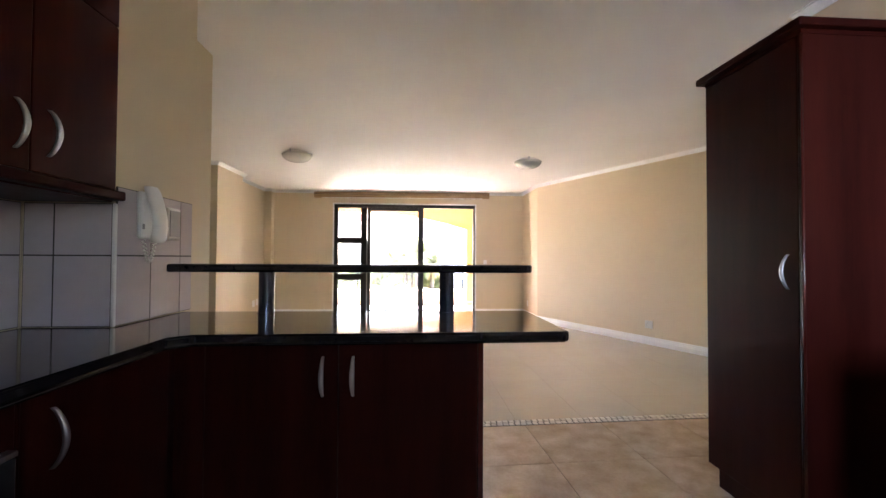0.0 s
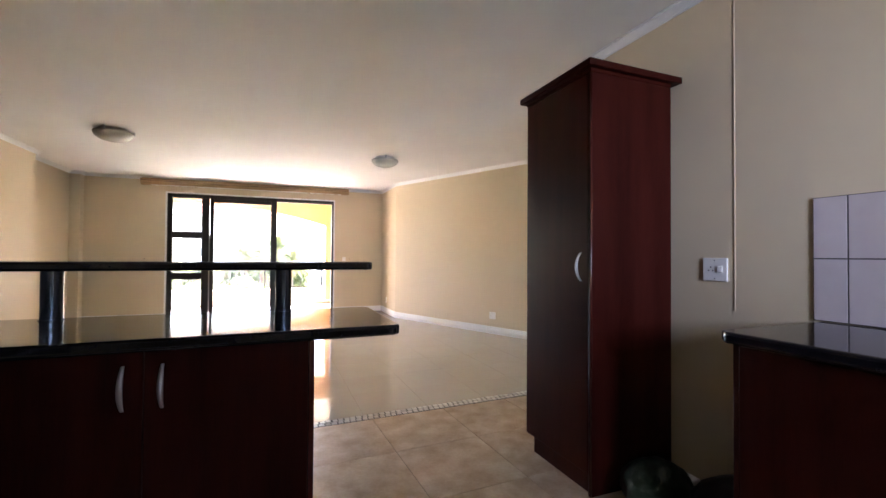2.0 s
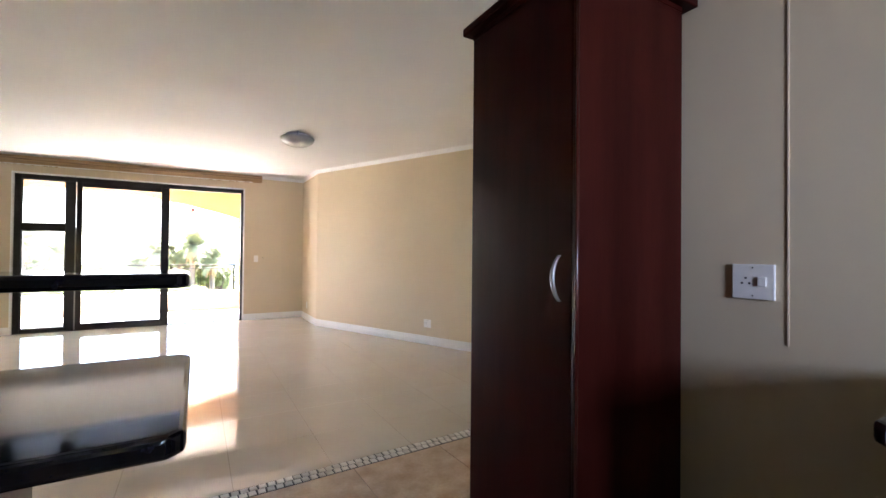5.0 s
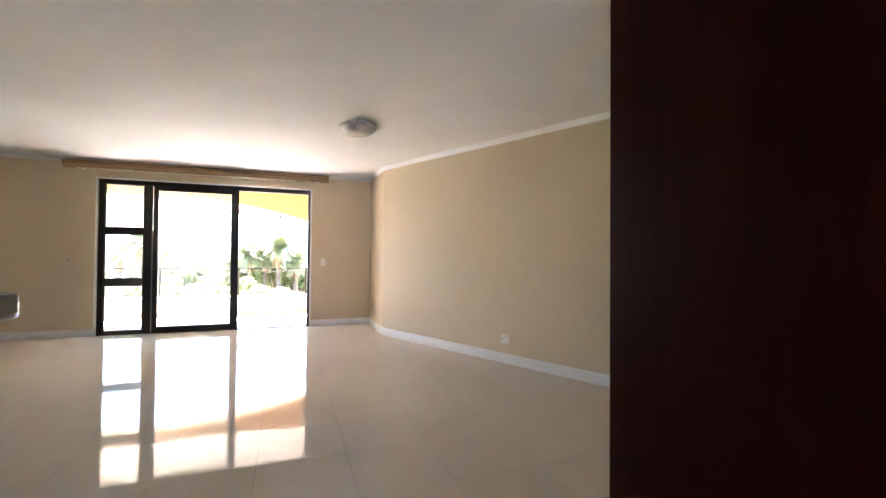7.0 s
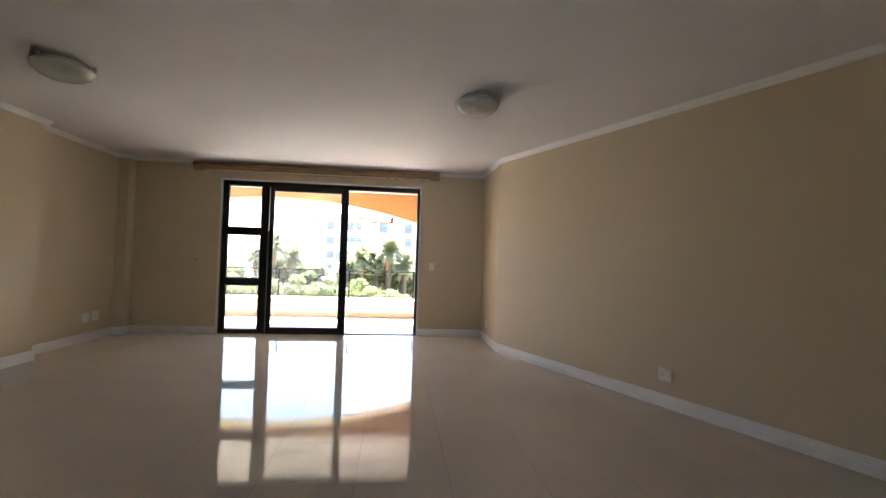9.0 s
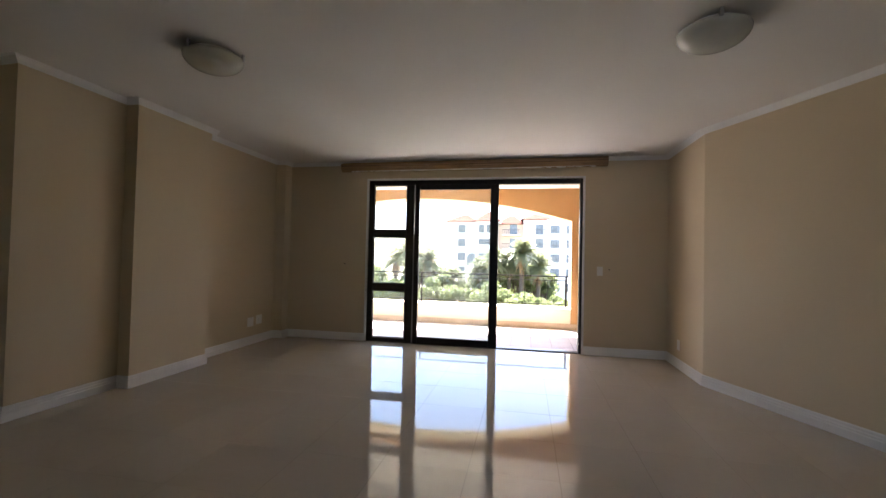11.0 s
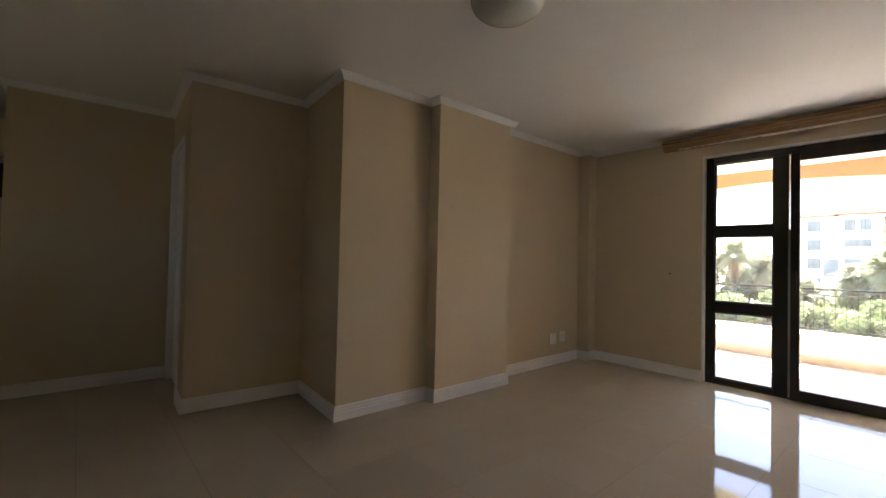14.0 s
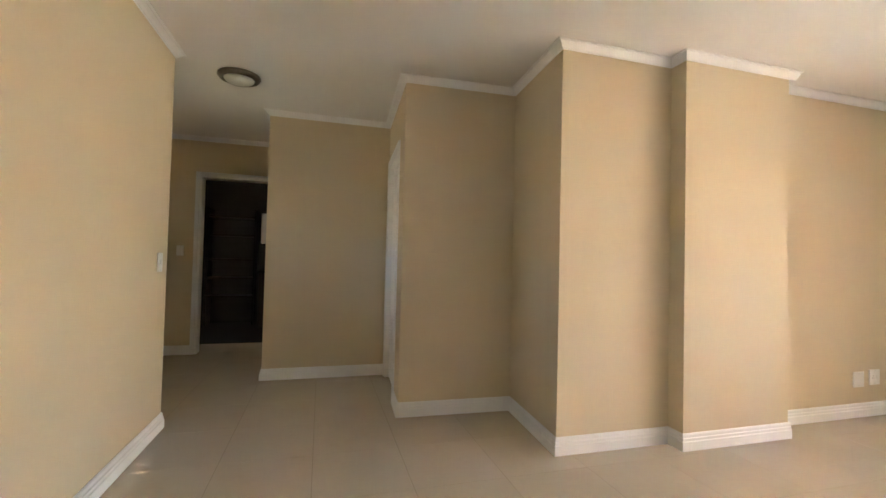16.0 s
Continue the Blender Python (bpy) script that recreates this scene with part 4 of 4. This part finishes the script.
def broad_tree(x, y, top, r, seed, label):
    q = random.Random(seed)
    t = thing("tree", (x, y, GZ), label, "tree", "garden trees")
    hgt = top - GZ
    trunk = tube((x, y, GZ), (x + q.uniform(-0.3, 0.3), y, GZ + hgt * 0.5), 0.24, 10, 0.15)
    clumps = []
    for k in range(20):
        a, u = q.uniform(0, 6.283), q.uniform(0.2, 1.0)
        cx, cy = x + r * 0.75 * u * math.cos(a), y + r * 0.75 * u * math.sin(a)
        cz = top - r * 0.55 - q.uniform(-0.2, 1.1) * r * 0.7
        tube((x, y, GZ + hgt * q.uniform(0.3, 0.48)), (cx, cy, cz), 0.09, 6, 0.03, trunk)
        clumps.append((cx, cy, cz, r * q.uniform(0.16, 0.40)))
    part("trunk", trunk, BARK, t)
    leaves("crown", clumps, 12000, 0.115, LEAF, t, seed)


def palm_tree(x, y, top, r, seed, label):
    q = random.Random(seed)
    t = thing("palm_tree", (x, y, GZ), label, "palm tree", "garden palms")
    hub = Vector((x, y, top - r * 0.55))
    part("trunk", tube((x, y, GZ), tuple(hub), 0.26, 12, 0.19), BARK, t)

    def fronds(name, count, lo, hi, droop, length, material):
        bm = bmesh.new()
        for k in range(count):
            a = 2 * math.pi * k / count + q.uniform(-0.25, 0.25)
            e = math.radians(q.uniform(lo, hi))
            out, L = Vector((math.cos(a), math.sin(a), 0)), length * q.uniform(0.8, 1.15)
            side = Vector((-out.y, out.x, 0))
            spine = [hub + out * (L * u * math.cos(e)) + Vector((0, 0, L * u * math.sin(e) - droop * L * u * u)) for u in [i / 9 for i in range(10)]]
            for i in range(1, 10):
                p, d = spine[i], (spine[i] - spine[i - 1]).normalized()
                ll = L * 0.24 * math.sin(math.pi * (0.12 + 0.86 * i / 9)) + 0.08
                for sgn in (-1, 1):
                    for h in (0, 0.2, 0.4, 0.6, 0.8):
                        p0 = p - d * (L / 9 * h)
                        tip = p0 + (side * sgn + d * q.uniform(0.4, 1.1) + Vector((0, 0, q.uniform(-0.7, 0.2)))).normalized() * ll * q.uniform(0.8, 1.25)
                        v = [bm.verts.new(c) for c in (p0 - d * 0.028, p0 + d * 0.028, tip)]
                        bm.faces.new(v)
            for i in range(9):
                v = [bm.verts.new(c) for c in (spine[i] - side * 0.02, spine[i] + side * 0.02, spine[i + 1] + side * 0.015, spine[i + 1] - side * 0.015)]
                bm.faces.new(v)
        part(name, bm, material, t)

    fronds("crown", 70, -30, 85, 0.38, r, PALMLEAF)
    fronds("dry_skirt", 26, -82, -50, 0.5, r * 0.55, DEADLEAF)


palm_tree(0.4, 43, 3.0, 2.2, 11, "tall palm with a dry brown skirt under its crown")
palm_tree(1.9, 43.5, 1.6, 1.9, 16, "palm leaning out beside a taller palm")
palm_tree(-0.8, 44, 1.9, 1.7, 17, "bushy palm close to a taller palm")
palm_tree(-2.1, 43, 2.1, 1.8, 12, "bushy palm in the garden below the balcony")
palm_tree(-3.6, 45, 1.3, 1.8, 15, "bushy palm between taller garden palms")
palm_tree(-5.9, 43, 0.2, 1.8, 14, "low fan palm in the garden below the balcony")
palm_tree(-10.3, 43, 3.0, 2.1, 13, "tall palm in the garden")
palm_tree(-8.7, 44, 2.0, 1.9, 18, "palm standing close to a taller one")
palm_tree(-12.3, 45, 2.0, 2.0, 19, "palm with a spreading crown in the garden")
for i, (x, y, top, r) in enumerate(((-2.8, 40, -0.2, 2.4), (-4.6, 46, 0.5, 2.6), (-7.0, 42, 0.3, 2.3), (-9.6, 40, -0.2, 2.6), (-15.0, 44, 1.2, 3.2), (-19, 50, 1.9, 3.9), (-0.4, 39, -0.6, 2.2), (2.6, 38, -1.1, 2.3), (4.6, 40, -1.1, 2.5), (7.0, 42, -1.2, 2.7), (9.8, 45, -1.0, 3.0), (14, 50, -0.6, 3.6), (-12.4, 39, -0.2, 2.8), (-24, 55, 2.2, 4.2), (-1.2, 48, 0.3, 2.8), (2.2, 48, -0.2, 2.8), (-6.2, 39, -0.7, 2.2), (0.9, 37, -1.4, 1.9), (-10.4, 45, 1.3, 2.0), (-8.6, 46, 0.8, 1.9), (-2.2, 45, 0.9, 1.9), (0.3, 45.5, 1.3, 1.9), (2.1, 45.5, 0.5, 1.7), (-4.0, 47, 0.8, 2.0))):
    broad_tree(x, y, top, r, 30 + i, "leafy green garden tree below the balcony")

# ---------------------------------------------------------------- floors, laid piece by piece
P, GX, GY = 0.4955, 0.40, 4.535
floor = solid("floor", prism([(-6.14, 1.95), (-1.3, 1.95), (-1.3, -2.6), (2.6, -2.6), (5.2, 2.05), (5.2, 8.9), (-6.14, 8.9)], -0.12, -0.0006), PALEGROUT, "polished cream porcelain tiles with thin joints", "floor", kind="structure")
tile = piece_mesh("tile", P - 0.0020, P - 0.0020, 0.012, 0.0001, PORCELAIN)
K = math.tan(radians(2.5))
tilt = random.Random(21)
edge = lambda x: 2.965 + (x - 0.66) * K
for i in range(-14, 11):
    for j in range(-6, 9):
        x, y = GX + (i + 0.5) * P, GY + (j + 0.5) * P
        if y - P / 2 > 8.8 or y + P / 2 < 2.2:
            continue
        if x > 2.4 + (7.7 - y) * 0.445 + 0.6 or (y > 7.9 and x > 2.75):
            continue
        if (x < -3.9 and y > 4.85) or (x < -5.1 and y > 3.8) or (x < -3.0 and y > 5.7):
            continue
        if x > -3.9 and y + P / 2 < edge(x) - 0.02:
            continue
        lean = Matrix.Rotation(tilt.uniform(-0.0008, 0.0008), 4, "X") @ Matrix.Rotation(tilt.uniform(-0.0008, 0.0008), 4, "Y")
        place_piece("tile", tile, Matrix.Translation((x, y, 0)) @ lean, floor)
kitchen = solid("floor_kitchen", prism([(-1.2, -2.4), (2.275, -2.4), (2.275, 2.12), (4.9, 2.32), (4.9, edge(4.9) - 0.004), (-1.6, edge(-1.6) - 0.004), (-1.6, 2.0), (-1.2, 1.7)], -0.002, 0.0015), GROUT, "tan stone-look kitchen tiles with dark joints", "floor", kind="structure")
Q = 0.54
turn = Matrix.Translation((0.96, 2.425, 0)) @ Matrix.Rotation(radians(2.5), 4, "Z")
ktile = piece_mesh("tile", Q - 0.004, Q - 0.004, 0.004, 0.001, STONE)
for i in range(-5, 8):
    for j in range(-9, 1):
        m = turn @ Matrix.Translation(((i + 0.5) * Q, (j + 0.5) * Q, 0.005))
        x, y = m.translation.x, m.translation.y
        if x < -1.9 or (x > 2.4 and y < 2.2) or x > 4.7 or (x < -1.1 and y < 2.1):
            continue
        place_piece("tile", ktile, m, kitchen)
mosaic = thing("mosaic_strip", (0.66, 2.98, 0.0015), "narrow border of small tumbled stone mosaic between two floors", "mosaic border", kind="structure")
stones = [piece_mesh("mosaic_stone", w, d, 0.006, 0.002, MOSAIC) for w, d in ((0.0360, 0.0375), (0.0335, 0.0385), (0.0350, 0.0360), (0.0320, 0.0370))]
part("bed", prism([(-1.58, edge(-1.58) - 0.006), (4.6, edge(4.6) - 0.006), (4.6, edge(4.6) + 0.086), (-1.58, edge(-1.58) + 0.086)], 0.0012, 0.003), DARKGROUT, mosaic)
q = random.Random(9)
for k in range(-52, 93):
    for row in range(2):
        x = 0.66 + (k + 0.5 + 0.2 * row + q.uniform(-0.04, 0.04)) * 0.042
        m = Matrix.Translation((x, edge(x) + 0.0170 + row * 0.0435, 0.0068 + q.uniform(-0.0008, 0.0008))) @ Matrix.Rotation(radians(2.5 + q.uniform(-4, 4)), 4, "Z") @ Matrix.Rotation(radians(q.uniform(-1.5, 1.5)), 4, "X")
        place_piece("mosaic_stone", q.choice(stones), m, mosaic)
bt = piece_mesh("tile", 0.296, 0.296, 0.008, 0.0015, TERRACE)
for i in range(-17, 11):
    for j in range(8):
        x, y = 0.05 + i * 0.30, 9.20 + j * 0.30
        if -5.0 < x < 3.1:
            place_piece("tile", bt, Matrix.Translation((x, y, BF)), slab_b)


# glazed wall tiles
def tile_patch(name, axis, plane, out, cuts, rows, label):
    """Tiles between successive cuts along a wall, standing off a dark grout bed."""
    lo, hi = sorted((plane + out * 0.0005, plane + out * 0.006))
    a, b = min(cuts), max(cuts)
    bed = box(a, b, lo, hi, rows[0], rows[-1]) if axis == "x" else box(lo, hi, a, b, rows[0], rows[-1])
    t = thing(name, ((a + b) / 2, plane, rows[0]) if axis == "x" else (plane, (a + b) / 2, rows[0]), label, "wall tiles", kind="structure")
    part("grout_bed", bed, DARKGROUT, t)
    lo, hi = sorted((plane + out * 0.006, plane + out * 0.0075))
    for u0, u1 in zip(sorted(cuts), sorted(cuts)[1:]):
        for z0, z1 in zip(rows, rows[1:]):
            g = 0.0026
            part("tile", box(u0 + g, u1 - g, lo, hi, z0 + g, z1 - g, 0.0006, seg=1) if axis == "x" else box(lo, hi, u0 + g, u1 - g, z0 + g, z1 - g, 0.0006, seg=1), WALLTILE, t)


tile_patch("wall_tiles_1", "y", 2.275, -1, [1.025, 0.914, 0.719, 0.524, 0.329, 0.134, -0.061], [0.907, 1.150, 1.390], "white glazed wall tiles above the worktop")
tile_patch("wall_tiles_2", "y", -1.20, 1, [1.633, 1.43, 1.22, 1.01, 0.80, 0.59], [0.902, 1.153, 1.338], "white glazed wall tiles below the wall cabinet")
tile_patch("wall_tiles_3", "x", 1.645, -1, [-1.189, -1.088, -0.893], [0.902, 1.153, 1.338], "white glazed wall tiles on the pier")
tile_patch("wall_tiles_4", "y", -0.89, 1, [1.648, 1.844, 2.056, 2.155], [0.902, 1.153, 1.40], "white glazed wall tiles behind the intercom")
bead = box(-0.8925, -0.8795, 1.6345, 1.6475, 0.902, 1.338, 0.004)
solid("trim_tile_edge", bead, PLASTIC, "pale plastic edge bead on the tiled pier corner", "trim", kind="structure")
